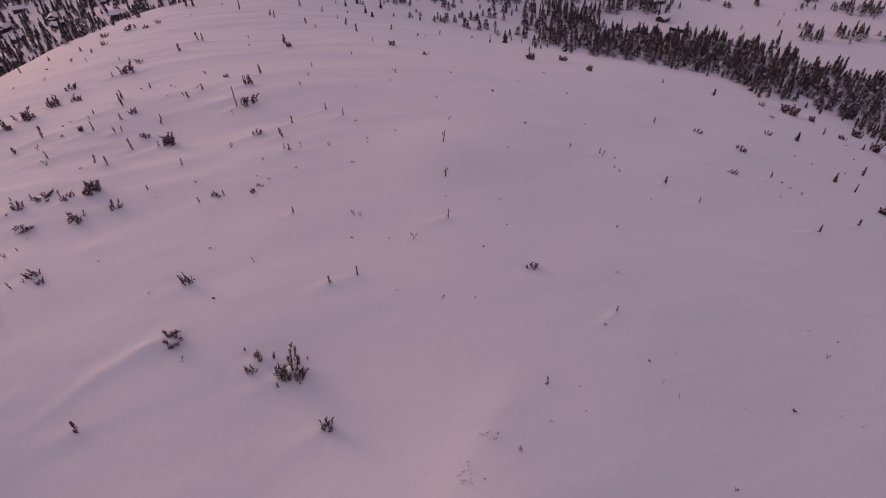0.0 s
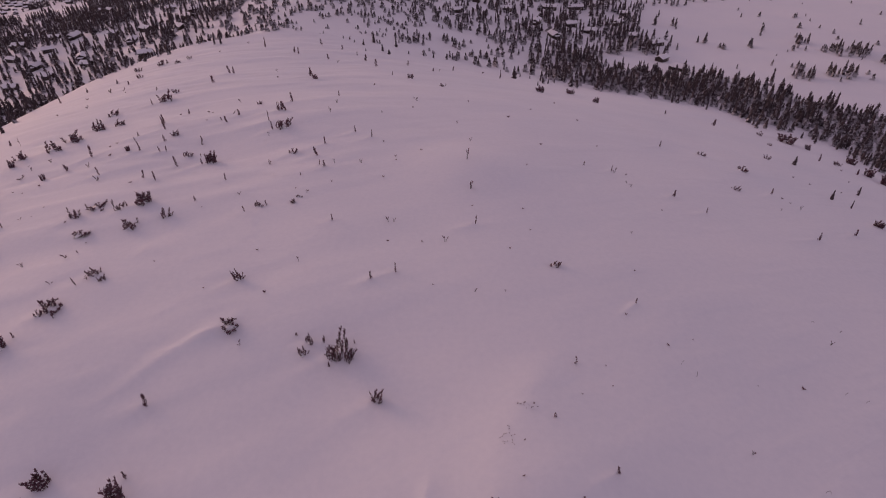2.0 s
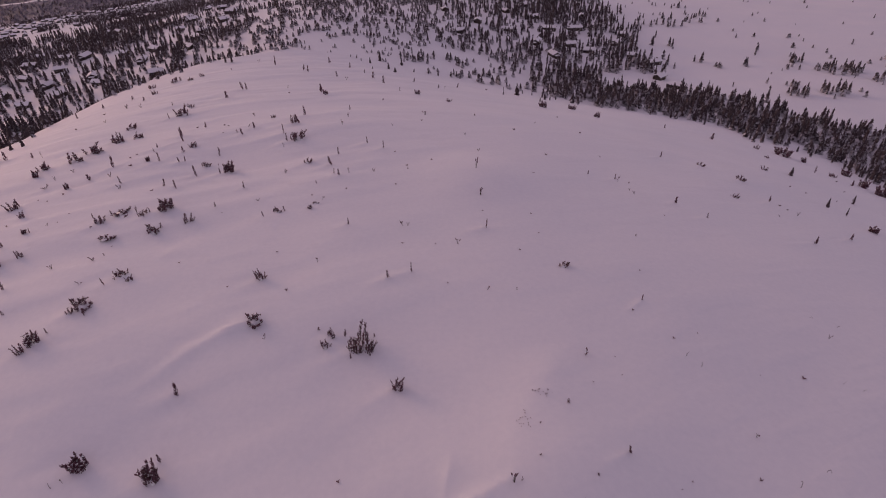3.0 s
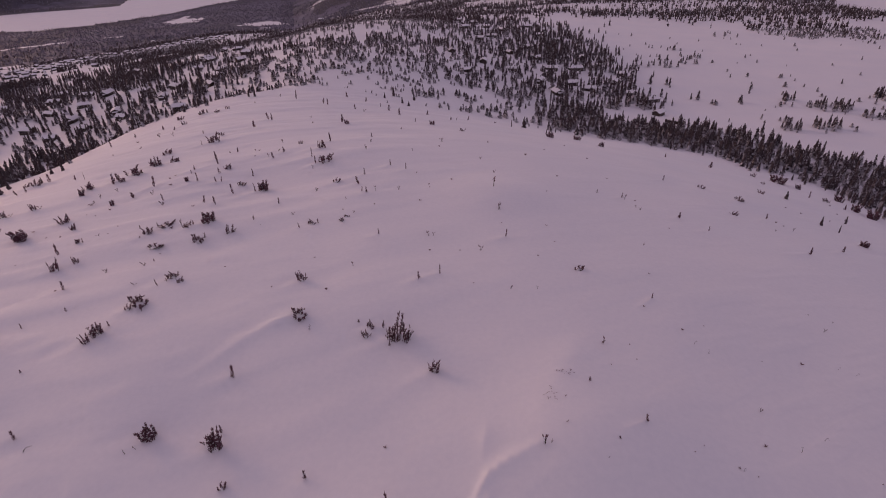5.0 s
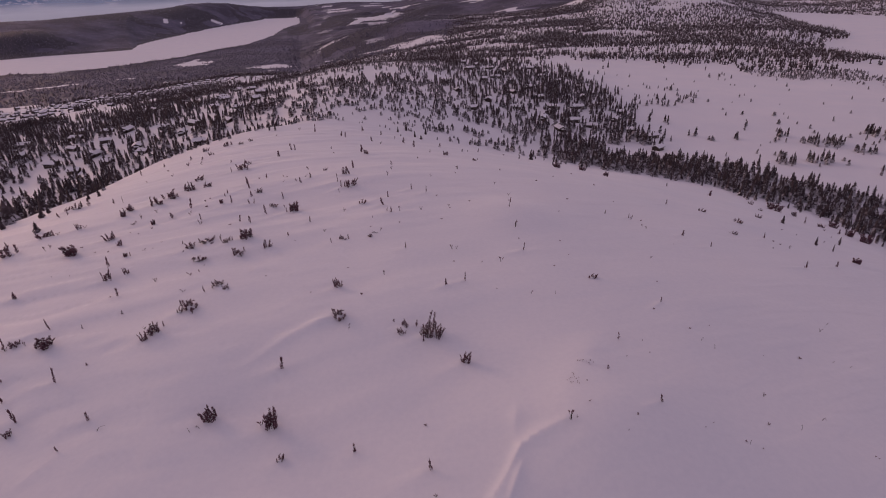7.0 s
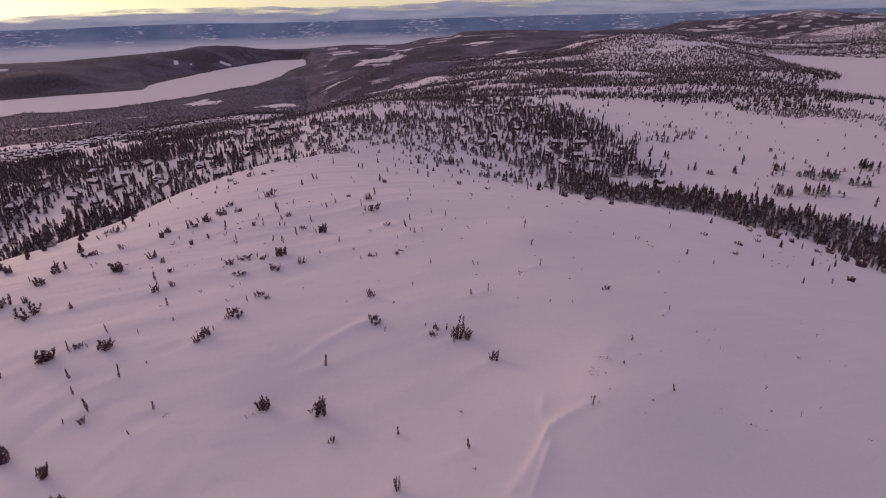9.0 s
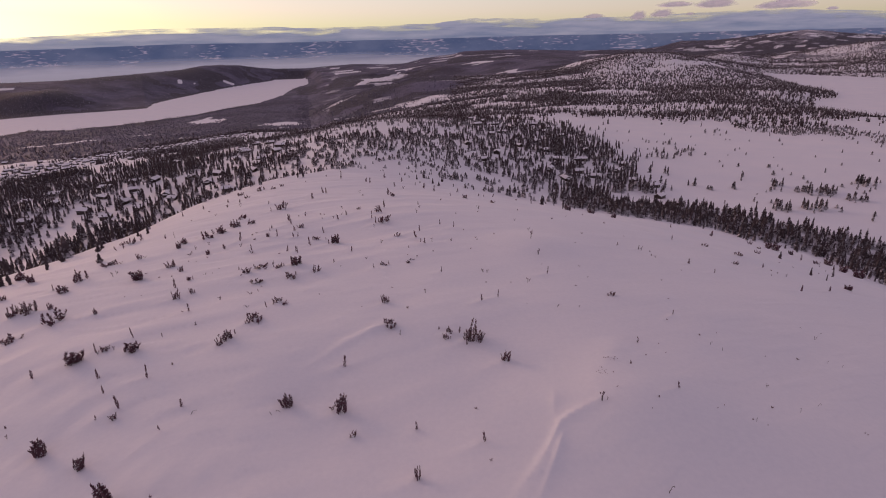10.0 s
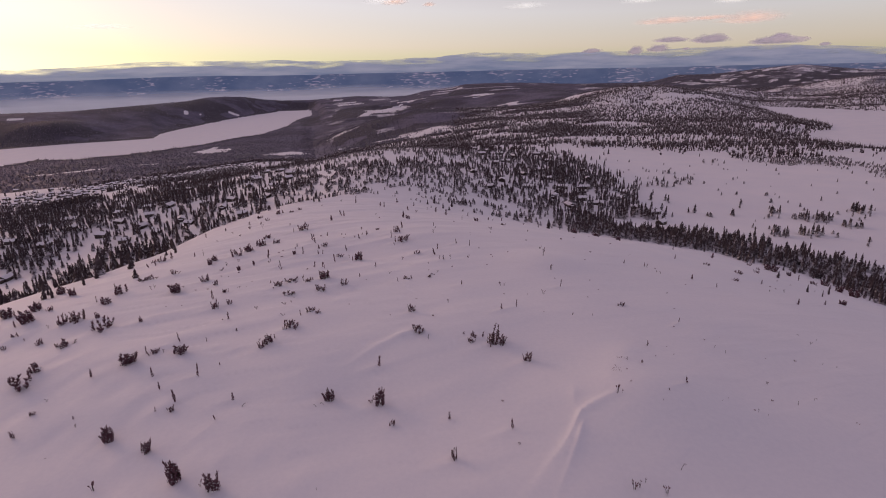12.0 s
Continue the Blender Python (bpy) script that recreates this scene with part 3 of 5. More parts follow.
TIPS += [(-80.0, 9.6, 0.2, 0.2), (21.2, 18.1, 0.2, 0.2), (34.2, 18.4, 0.2, 0.2), (34.0, 18.7, 0.2, 0.2), (19.7, 18.9, 0.2, 0.3), (15.6, 20.2, 0.2, 0.2), (-16.3, 20.8, 0.3, 0.4), (16.9, 21.1, 0.2, 0.2), (23.8, 22.1, 0.3, 0.4), (2.9, 22.3, 0.3, 0.3), (3.3, 26.0, 0.4, 0.2), (2.4, 26.6, 0.3, 0.1), (4.6, 30.6, 0.3, 0.2), (9.8, 32.5, 0.3, 0.2), (13.3, 34.0, 0.2, 0.2), (29.5, 35.7, 0.2, 0.1), (34.6, 35.9, 0.2, 0.5), (13.1, 36.9, 0.2, 0.2), (21.1, 40.7, 0.3, 0.4), (24.4, 42.0, 0.2, 0.2), (17.3, 45.6, 0.2, 0.4), (-28.5, 48.0, 0.5, 0.4), (-37.2, 49.2, 0.2, 0.3), (-6.7, 49.6, 0.2, 0.3)]
TIPS += [(-72.0, 49.8, 0.3, 0.4), (-32.4, 51.6, 0.3, 0.3), (20.5, 54.7, 0.3, 0.3), (-46.8, 55.3, 0.3, 0.3), (-32.7, 57.8, 0.2, 0.4), (3.7, 58.3, 0.2, 0.4), (-88.7, 58.3, 0.2, 0.3), (-85.1, 58.4, 0.2, 0.3), (-8.9, 59.7, 0.2, 0.3), (-13.9, 59.9, 0.2, 0.4), (-60.5, 60.9, 0.2, 0.3), (7.0, 63.6, 0.2, 0.3), (-84.0, 68.7, 0.4, 0.4), (-74.6, 68.7, 0.2, 0.3), (-87.2, 69.1, 0.2, 0.5), (6.4, 69.6, 0.3, 0.4), (-1.6, 69.8, 0.2, 0.3), (-45.8, 70.0, 0.2, 0.3), (-74.2, 71.6, 0.2, 0.4), (-91.7, 71.8, 0.4, 0.6), (29.5, 73.0, 0.2, 0.3), (-29.1, 74.1, 0.4, 0.3), (-31.4, 74.9, 0.4, 0.3), (-25.7, 77.1, 0.4, 0.4)]
TIPS += [(-82.7, 77.8, 0.2, 0.3), (-84.8, 78.3, 0.3, 0.4), (-17.1, 79.1, 0.4, 0.5), (-62.7, 79.1, 0.4, 0.6), (-81.0, 80.2, 0.4, 0.5), (57.1, 84.7, 0.4, 0.4), (8.2, 84.9, 0.3, 0.4), (-15.5, 85.4, 0.3, 0.4), (26.7, 86.4, 0.4, 0.4), (56.5, 86.5, 0.3, 0.5), (-15.8, 87.0, 0.4, 0.5), (-11.2, 89.5, 0.4, 0.5), (-73.3, 91.1, 0.4, 0.8), (-18.9, 93.7, 0.4, 0.4), (-75.4, 95.2, 0.6, 0.5), (-74.9, 96.9, 0.4, 0.5), (12.1, 97.1, 0.4, 0.6), (76.5, 99.8, 0.4, 0.4), (24.0, 100.3, 0.3, 0.4), (70.2, 101.0, 0.4, 0.4), (67.9, 103.6, 0.4, 0.4), (-59.0, 105.5, 0.4, 0.4), (-59.7, 110.6, 0.5, 0.4), (-67.5, 111.2, 0.6, 0.6)]
TIPS += [(-61.1, 111.7, 0.5, 0.4), (6.6, 113.4, 0.6, 0.7), (87.3, 113.4, 0.5, 0.4), (-15.0, 114.4, 0.6, 0.4), (23.1, 118.9, 0.5, 0.6), (-2.5, 124.1, 0.8, 0.5), (-107.2, 124.5, 0.5, 0.6), (12.6, 124.5, 0.3, 0.5), (93.0, 125.2, 0.5, 0.5), (-27.2, 135.4, 0.7, 0.7), (20.1, 136.8, 0.5, 0.5), (-107.6, 138.2, 0.7, 0.9), (-54.2, 141.2, 0.5, 0.5), (-85.3, 178.6, 0.6, 0.6), (2.2, 189.4, 0.9, 0.9)]
ARCHES = []
ARCHES += [(-39.8, 2.5, 0.7, 0.3), (5.3, 6.5, 0.9, 0.8), (20.0, 18.4, 0.8, 0.3), (-44.8, 20.2, 0.4, 0.6), (-55.7, 20.4, 0.4, 1.0), (-43.8, 20.6, 0.5, 0.8), (27.5, 22.0, 0.6, 0.5), (31.0, 23.5, 0.6, 0.4), (40.9, 34.6, 0.4, 0.3), (39.2, 35.6, 0.3, 0.4), (23.1, 36.6, 0.5, 0.5), (21.9, 38.0, 0.6, 0.4), (41.1, 47.1, 0.2, 0.5), (-54.1, 109.7, 0.3, 2.0)]

# crusts of tiny twig ends where the wind has scoured the big drift
for cx, cy, sx, sy in ((3.9, 30.4, 1.1, 0.9), (1.6, 26.6, 0.9, 1.7)):
    for k in range(16):
        TIPS.append((cx + sx * (2 * float(vnoise(k * 1.37, cx, 5)) - 1), cy + sy * (2 * float(vnoise(k * 1.83, cy, 6)) - 1), 0.10 + 0.1 * float(vnoise(k * 2.1, 3.3, 7)), 0.12))

RIDGES = [
    (((0.2, 20.2), (-2.1, 18.8), (-4.0, 17.9), (-5.4, 16.9), (-6.1, 15.6), (-7.0, 13.7), (-8.1, 11.6), (-9.6, 9.3), (-11.4, 6.6), (-14.5, 2.0)), 0.40, 0.62),
    (((-5.3, 15.0), (-6.1, 13.0), (-7.0, 10.6), (-8.0, 8.3), (-9.2, 5.6), (-11.0, 1.5)), 0.30, 0.60),
    (((-7.2, 12.2), (-8.6, 9.4), (-10.3, 6.2), (-12.8, 1.8)), 0.22, 1.25),
    (((-5.5, 22.6), (-5.8, 20.6), (-5.9, 18.8), (-5.7, 17.4)), 0.18, 0.8),
    (((8.0, 38.0), (4.6, 32.5), (2.4, 28.0), (0.4, 23.0), (-3.0, 17.5)), 0.55, 4.0),
    (((-31.2, 42.2), (-34.2, 40.4), (-37.5, 37.6), (-40.1, 34.2), (-43.0, 30.5)), 0.42, 0.85),
]


# snow trailing behind the taller shrubs
for tx, ty, th, tw in BENT + THICKETS + BUSHES:
    if th > 0.8 and math.hypot(tx + 20, ty - 60) < 125:
        turn = 0.5 * (float(vnoise(tx * 0.31, ty * 0.31, 29)) - 0.5)
        wx, wy = WIND[0] * math.cos(turn) - WIND[1] * math.sin(turn), WIND[0] * math.sin(turn) + WIND[1] * math.cos(turn)
        run = (2.2 + 2.6 * float(vnoise(tx * 0.7, ty * 0.7, 33))) * min(th, 2.2)
        RIDGES.append((((tx + 0.2, ty + 0.1), (tx + wx * run * 0.5, ty + wy * run * 0.5), (tx + wx * run, ty + wy * run)),
                       0.10 + 0.09 * min(th, 2.5), 0.40 + 0.30 * min(tw, 2.0)))

# snowy openings in the woods: centre, half width and half depth
CLEAR = [(-1474, 2784, 22, 60), (-1420, 2832, 20, 50), (-1344, 3077, 36, 26), (-1287, 3164, 24, 24), (-1828, 2120, 46, 22), (-1776, 2173, 22, 18), (-1321, 3552, 30, 30), (-387, 3754, 60, 50), (-875, 3664, 50, 40), (78, 262, 15, 14), (162, 1074, 46, 60), (231, 1017, 83, 66), (147, 777, 34, 42), (100, 684, 22, 27), (299, 1827, 96, 129), (70, 3080, 70, 34), (412, 1390, 60, 59)]
CLEAR += [(487, 1474, 65, 63), (614, 1468, 91, 75), (-463, 1327, 58, 103), (-796, 1565, 63, 132), (-131, 1256, 66, 108), (18, 925, 69, 64), (1162, 2355, 80, 90), (1000, 1900, 130, 80), (-422, 1632, 52, 75), (-600, 644, 139, 103), (-423, 596, 93, 69), (-396, 522, 42, 26), (-254, 437, 24, 14), (-900, 1110, 60, 26), (-772, 1222, 45, 16)]


def windy(x, y):
    """The rounded knoll behind the top, where the trees stay low, 0..1."""
    return np.clip(1.5 * np.maximum(bump(x, y, -70, 300, 75, 130), 0.85 * bump(x, y, -125, 490, 115, 130)), 0, 1)


def village_line(az):
    """How far off the row of cabins down in the valley lies, by bearing."""
    return np.interp(az, [-60, -45, -37, -31, -24, -19], [790, 800, 850, 965, 1060, 1100])


def forest(x, y):
    """How much of the snow the wood hides, 0..1."""
    out = outside(x, y)
    az, d = bearing(x, y)
    n = fnoise(x / 48, y / 48, 61, 4)
    m = fnoise(x / 220, y / 220, 67, 3)
    fine = fnoise(x / 15, y / 15, 63, 3)
    speck = 0.5 * fine + 0.5 * n
    edge = step(-4, 10, out + 14 * (n - 0.5) + 2 * step(0, 40, x) * step(230, 200, y))
    fringe = step(-70, -45, x) * step(28, 6, x) * step(170, 190, y)
    edge = edge + fringe * (0.45 * step(-20, 0, out + 14 * (n - 0.5)) * step(0.45, 0.55, fine) - edge) * step(6, -2, out)
    edge = np.maximum(edge, 0.6 * step(-12, -2, out + 16 * (n - 0.5)) * step(-70, -100, x) * step(240, 200, y) * step(0.42, 0.5, fine))
    knoll = windy(x, y)
    # gaps with cabins to the west, thick along the east foot, scattered low trees on the rounded knoll
    west = 0.54 + 0.29 * step(0.43, 0.54, speck)
    foot = 0.32 + 0.58 * step(0.43, 0.51, speck)
    foot = foot + (0.965 - foot) * step(80, 62, out) * step(8, 34, x)
    foot = foot + (0.90 - foot) * 0.7 * step(330, 380, y)
    west = west + (0.92 - west) * 0.75 * step(80, 50, out) * step(0.36, 0.44, speck)
    west = west + (0.88 - west) * np.maximum(step(98, 72, out) * step(-205, -188, x), step(48, 34, out)) * step(-60, -90, x)
    west = west - 0.30 * step(-195, -215, x) * step(48, 60, out) * step(170, 140, out)
    dens = west + (foot - west) * step(-40, 20, x + 30 * (n - 0.5))
    dens = dens * (1 - knoll) + knoll * (0.26 + 0.50 * step(0.44, 0.53, speck))
    brow = np.clip(1.4 * bump(x, y, -32, 218, 42, 48), 0, 1)
    dens = dens * (1 - brow) + brow * (0.24 + 0.5 * step(0.43, 0.54, 0.7 * fine + 0.3 * n))
    # a dark belt behind, then the valley
    belt = step(500, 570, d + 120 * (n - 0.5)) * (1 - 0.85 * knoll)
    dens = dens + belt * (0.28 + 0.50 * step(0.43, 0.53, speck) - dens) * step(-26, -14, az + 20 * (n - 0.5))
    # the open bog
    line = np.interp(y, [0, 180, 186, 191, 196, 201, 204, 209, 218, 230, 246, 275, 376, 415, 520, 640, 760], [400, 200, 175, 155, 144, 136, 126, 117, 109, 101, 94, 98, 100, 98, 86, 72, 60])
    bog = step(-8, 10, x - line - 12 * step(250, 225, y) + 16 * (n - 0.5)) * step(668, 640, y + 30 * (n - 0.5))
    band = step(-20, 30, (y - 330) - 1.6 * (390 - x) + 120 * (n - 0.5))
    dens = dens * (1 - bog) + bog * ((1 - band) * (0.02 + 0.06 * step(0.5, 0.6, n)) + band * 0.85 * step(0.42, 0.6, n))
    # farther off: dense on the left, open and speckled on the right
    left = step(2, -14, az + 16 * (m - 0.5))
    stand = 0.30 * n + 0.70 * fnoise(x / 260, y / 95, 89, 3)
    wide = 0.64 + 0.33 * step(0.39, 0.51, stand)
    wide = wide + left * (0.70 + 0.27 * step(0.36, 0.5, 0.5 * n + 0.5 * m) - wide)
    plain_ = (az < -14) & (d > 1200)
    wide = np.where(plain_, 0.45 + 0.3 * step(0.46, 0.56, n) + 0.25 * step(0.5, 0.58, m), wide)
    wide = np.where((az < -16) & (d < 2300) & (d > np.interp(az, NEAR_A, NEAR_D) - 130), 0.9, wide)
    hill = step(0.40, 0.55, fnoise(x / 300, y / 120, 73, 3))
    mass = step(0.42, 0.56, fnoise(x / 420, y / 340, 79, 3))
    wide = np.where((az < -15) & (d > 2250), 0.42 + 0.28 * hill + 0.26 * mass + 0.5 * np.exp(-((az + 37.2) / 3.4) ** 2 - ((d - 2630) / 190) ** 2), wide)
    shore = d - np.interp(az, SHORE_A, SHORE_D)
    wide = np.where((az < -15.5) & (shore > -40) & (shore < 70 + 60 * (n - 0.5)), 0.96, wide)
    # the rolling valley behind the spur is dark with woods, the spur's brow too
    valley = step(1850, 2000, d) * step(-15, -12, az) * step(12, 8, az)
    wide = wide + valley * (0.30 + 0.36 * hill + 0.33 * mass - wide)
    strips = step(0.645, 0.69, fnoise(x / 200, y / 100, 85, 3)) * step(1900, 2100, d) * step(10, 6, az) * step(-16, -13, az)
    wide = wide * (1 - 0.95 * strips)
    wide = wide - 0.30 * step(1060, 940, d) * step(-26, -18, az) * step(-3, -8, az)
    # birch, with hardly a spruce, between the cabins of the valley and the lake
    wide = np.where((az < -17) & (d > village_line(az) + 100) & (d < np.interp(az, NEAR_A, NEAR_D) - 60), 0.07 + 0.10 * step(0.5, 0.58, m), wide)
    wide = wide + step(-16, -13, az) * step(3, -1, az) * np.exp(-((d - 1760) / 150) ** 2) * (0.95 - wide)
    # speckled brow of the fell, and the open ground behind the tarn
    fell = np.interp(az, FELL_A, FELL_H) / 53 * np.exp(-((d - 1790) / 330) ** 2)
    wide = wide + step(0.35, 0.8, fell) * (0.71 + 0.24 * step(0.38, 0.52, stand) - wide)
    beyond = step(2000, 2200, d) * step(17, 20, az) * step(3100, 2800, d)
    wide = wide + beyond * (0.68 + 0.29 * step(0.42, 0.54, 0.5 * n + 0.5 * m) - wide)
    dark = step(11, 15, az) * step(33, 28, az) * step(2900, 3300, d)
    wide = wide + dark * (0.72 + 0.23 * step(0.35, 0.49, 0.7 * n + 0.3 * m) - wide)
    wide = wide * (1 - 0.85 * step(18, 28, az + 20 * (m - 0.5)) * step(33, 43, np.interp(az, CREST_A, CREST_Z) * step(2700, 4100, d) + 46 * (n - 0.5)))
    dens = np.where((d > 740) & (bog < 0.5), wide, dens)
    v = d - village_line(az)
    row = step(-100, -55, v + 60 * (n - 0.5)) * step(75, 40, v + 60 * (n - 0.5)) * step(-17, -22, az)
    dens = dens * (1 - row) + row * (0.08 + 0.5 * step(0.52, 0.6, speck))
    dens = np.where((az < -17) & (v > 40) & (v < 105), np.maximum(dens, 0.92), dens)
    dens = np.maximum(dens, 0.97 * step(0.25, 0.55, bump(x, y, -440, 455, 60, 42)))
    for cx, cy, rx, ry in CLEAR:
        k = 0.72 if math.hypot(cx, cy) > 900 else 1.0
        a = np.arctan2(cx - EYE_X, cy - EYE_Y)
        s, f = (x - cx) * np.cos(a) - (y - cy) * np.sin(a), (x - cx) * np.sin(a) + (y - cy) * np.cos(a)
        dens = dens * (0.05 + 0.95 * step(0.5, 1.3, np.hypot(s / rx, f / ry) / k + 2.6 * (n - 0.5) + 1.2 * (fine - 0.5)))
    big, tarn, pond = lakes(x, y)
    return np.where(big | tarn | pond, 0, dens) * edge


def birch_haze(x, y):
    """Where leafless birch scrub, coloured with distance haze, greys the snow, 0..1."""
    az, d = bearing(x, y)
    n = fnoise(x / 130, y / 90, 77, 4)
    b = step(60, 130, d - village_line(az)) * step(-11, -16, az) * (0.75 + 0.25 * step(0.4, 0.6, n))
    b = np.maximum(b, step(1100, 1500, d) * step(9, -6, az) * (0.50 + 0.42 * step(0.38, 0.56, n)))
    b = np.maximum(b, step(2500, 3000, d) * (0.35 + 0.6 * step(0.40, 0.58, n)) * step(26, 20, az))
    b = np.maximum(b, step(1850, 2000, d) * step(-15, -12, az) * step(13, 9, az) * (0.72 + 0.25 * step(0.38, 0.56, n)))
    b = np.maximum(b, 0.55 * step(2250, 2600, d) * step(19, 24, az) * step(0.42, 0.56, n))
    b = b * step(0.03, 0.07, forest(x, y))
    return b


# ---- where the cabins stand: place and width
CABINS = []
CABINS += [(-244, 260, 8.6), (-270, 321, 7.3), (-293, 362, 8.1), (-233, 319, 8.5), (-235, 297, 6.5), (-201, 274, 6.5), (-185, 253, 6.5), (-314, 328, 8.2), (-218, 241, 6.5), (-225, 271, 6.5), (-202, 247, 6.5), (-179, 286, 6.5), (-147, 240, 6.5), (-182, 308, 6.5), (1, 345, 7.2), (34, 318, 6.5), (54, 324, 6.8), (63, 315, 6.6), (87, 313, 6.5), (96, 301, 6.5), (90, 269, 6.5), (93, 251, 6.5), (91, 357, 6.5), (41, 295, 6.5), (23, 445, 6.9), (36, 424, 6.6), (39, 384, 6.5), (63, 363, 6.5)]
CABINS += [(-153, 303, 8.7), (-207, 409, 7.6), (-190, 358, 6.5), (-169, 397, 6.5), (-156, 348, 6.5), (-290, 636, 9.9), (-541, 944, 12.3), (-447, 824, 10.8), (-318, 1208, 15), (-300, 929, 11.9), (78, 375, 6.5), (20, 495, 6.5), (0, 442, 6.5), (-12, 490, 6.5), (19, 336, 6.5), (46, 356, 6.5), (-302, 259, 6.5), (-273, 250, 6.5), (-442, 627, 8.6), (-198, 395, 6.5), (-278, 281, 6.5), (-256, 200, 6.5), (-204, 312, 6.5), (-269, 600, 8.1), (-700, 733, 8.4), (-615, 662, 6.9), (-608, 685, 7.9), (-545, 633, 6.6)]
CABINS += [(-555, 680, 7.8), (-502, 633, 6.6), (-570, 593, 7.0), (-515, 551, 6.5), (-502, 567, 6.6), (-541, 721, 7.4), (-582, 581, 6.8), (-479, 563, 6.5), (-531, 746, 8.4), (-460, 567, 6.6)]
# rows of cabins down in the valley
for k in range(124):
    ca = -42.5 + 21 * (k / 124) ** 0.9
    cd = float(village_line(ca)) + (-92, -56, -18, 24)[k % 4] * (1 - 0.4 * k / 124) + 34 * (float(vnoise(k * 1.7, 0.5, 3)) - 0.5)
    CABINS.append((EYE_X + cd * math.sin(math.radians(ca)), EYE_Y + cd * math.cos(math.radians(ca)), 3.5 + 3 * float(vnoise(k * 0.9, 4.5, 3))))
# more of them, hidden deeper in the wood
for x0, x1, y0, y1, tries, most in ((-20, 92, 285, 560, 220, 14), (-320, -140, 235, 480, 160, 12)):
    found = 0
    for k in range(tries):
        cx = x0 + (x1 - x0) * ((k * 0.618034) % 1)
        cy = y0 + (y1 - y0) * ((k * 0.754878 + 0.3) % 1)
        if found < most and min(math.hypot(cx - q[0], cy - q[1]) for q in CABINS) > 17 and float(outside(cx, cy)) > 30:
            CABINS.append((cx, cy, 4.0 + 2.5 * float(vnoise(k * 0.7, 8.5, 3))))
            found += 1


def by_cabin(x, y):
    """Which places lie on a cabin's plot, or close before it."""
    hit = np.zeros(np.shape(x), bool)
    for cx, cy, cw in CABINS:
        hit |= np.hypot((x - cx) / (1.8 + 0.3 * cw), (y - cy + 1.0) / 4.6) < 1
    return hit

# ---------------------------------------------------------------- the ground, one sheet to the horizon
def build_ground():
    cx, cy = -8.0, -15.0
    front = np.linspace(-56, 56, 610)
    back = np.linspace(56, 304, 60)[1:-1]
    th = np.radians(np.concatenate([front, back]))
    rr = [0.5, 5, 10, 14]
    while rr[-1] < 235:
        rr.append(rr[-1] + 0.75)
    while rr[-1] < 4880:
        rr.append(rr[-1] * 1.013)
    rr = np.array(rr)
    R, T = np.meshgrid(rr, th, indexing="ij")
    X, Y = cx + R * np.sin(T), cy + R * np.cos(T)
    Z = land(X, Y)
    nr, nt_ = R.shape
    v = np.stack([X, Y, Z], -1).reshape(-1, 3)
    i, j = np.meshgrid(np.arange(nr - 1), np.arange(nt_), indexing="ij")
    k = (j + 1) % nt_
    a, b, c, d = i * nt_ + j, i * nt_ + k, (i + 1) * nt_ + k, (i + 1) * nt_ + j
    tris = np.concatenate([np.stack([a, c, b], -1).reshape(-1, 3), np.stack([a, d, c], -1).reshape(-1, 3)])
    hub = len(v)
    v = np.vstack([v, [[cx, cy, float(land(cx, cy))]]])
    ring = np.arange(nt_)
    tris = np.vstack([tris, np.stack([np.full(nt_, hub), ring, (ring + 1) % nt_], -1)])
    me = bulk_mesh("ground", v, tris)
    me.polygons.foreach_set("use_smooth", np.ones(len(me.polygons), dtype=bool))
    wood = me.attributes.new("wood", "FLOAT", "POINT")
    f = forest(v[:, 0], v[:, 1])
    f = (0.75 - 0.5 * step(0.1, 0.3, np.arctan2(v[:, 0], v[:, 1])) * step(2900, 2600, np.hypot(v[:, 0], v[:, 1]))) * step(0.72, 0.95, f) * (0.4 + 0.6 * step(500, 1050, np.hypot(v[:, 0], v[:, 1])))
    wood.data.foreach_set("value", f.astype(np.float32))
    scrub_haze = me.attributes.new("scrub_haze", "FLOAT", "POINT")
    scrub_haze.data.foreach_set("value", birch_haze(v[:, 0], v[:, 1]).astype(np.float32))
    me.materials.append(M_GROUND)
    return tagged(new("ground", me), "snow-covered bare hilltop falling to woods and frozen lakes", "ground", kind="structure")


build_ground()

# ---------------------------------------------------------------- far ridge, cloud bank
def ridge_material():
    m, nt, b = material("hazed_far_ridge")
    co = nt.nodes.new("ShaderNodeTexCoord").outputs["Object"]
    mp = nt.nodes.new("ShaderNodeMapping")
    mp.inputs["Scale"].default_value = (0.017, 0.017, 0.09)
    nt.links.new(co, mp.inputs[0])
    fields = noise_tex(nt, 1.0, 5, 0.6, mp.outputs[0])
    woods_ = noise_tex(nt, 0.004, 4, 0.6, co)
    # the blue of the woods is distance haze mixed into the base colour
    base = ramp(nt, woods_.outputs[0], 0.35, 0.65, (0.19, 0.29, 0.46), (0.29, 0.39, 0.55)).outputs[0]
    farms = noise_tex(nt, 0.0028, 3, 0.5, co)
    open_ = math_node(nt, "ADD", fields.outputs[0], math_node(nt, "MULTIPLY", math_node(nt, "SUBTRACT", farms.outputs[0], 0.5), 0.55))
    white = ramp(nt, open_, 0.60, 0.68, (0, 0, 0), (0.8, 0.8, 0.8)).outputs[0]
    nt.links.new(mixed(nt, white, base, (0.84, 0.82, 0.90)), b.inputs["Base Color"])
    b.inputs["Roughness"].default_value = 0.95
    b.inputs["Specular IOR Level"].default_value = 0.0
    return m


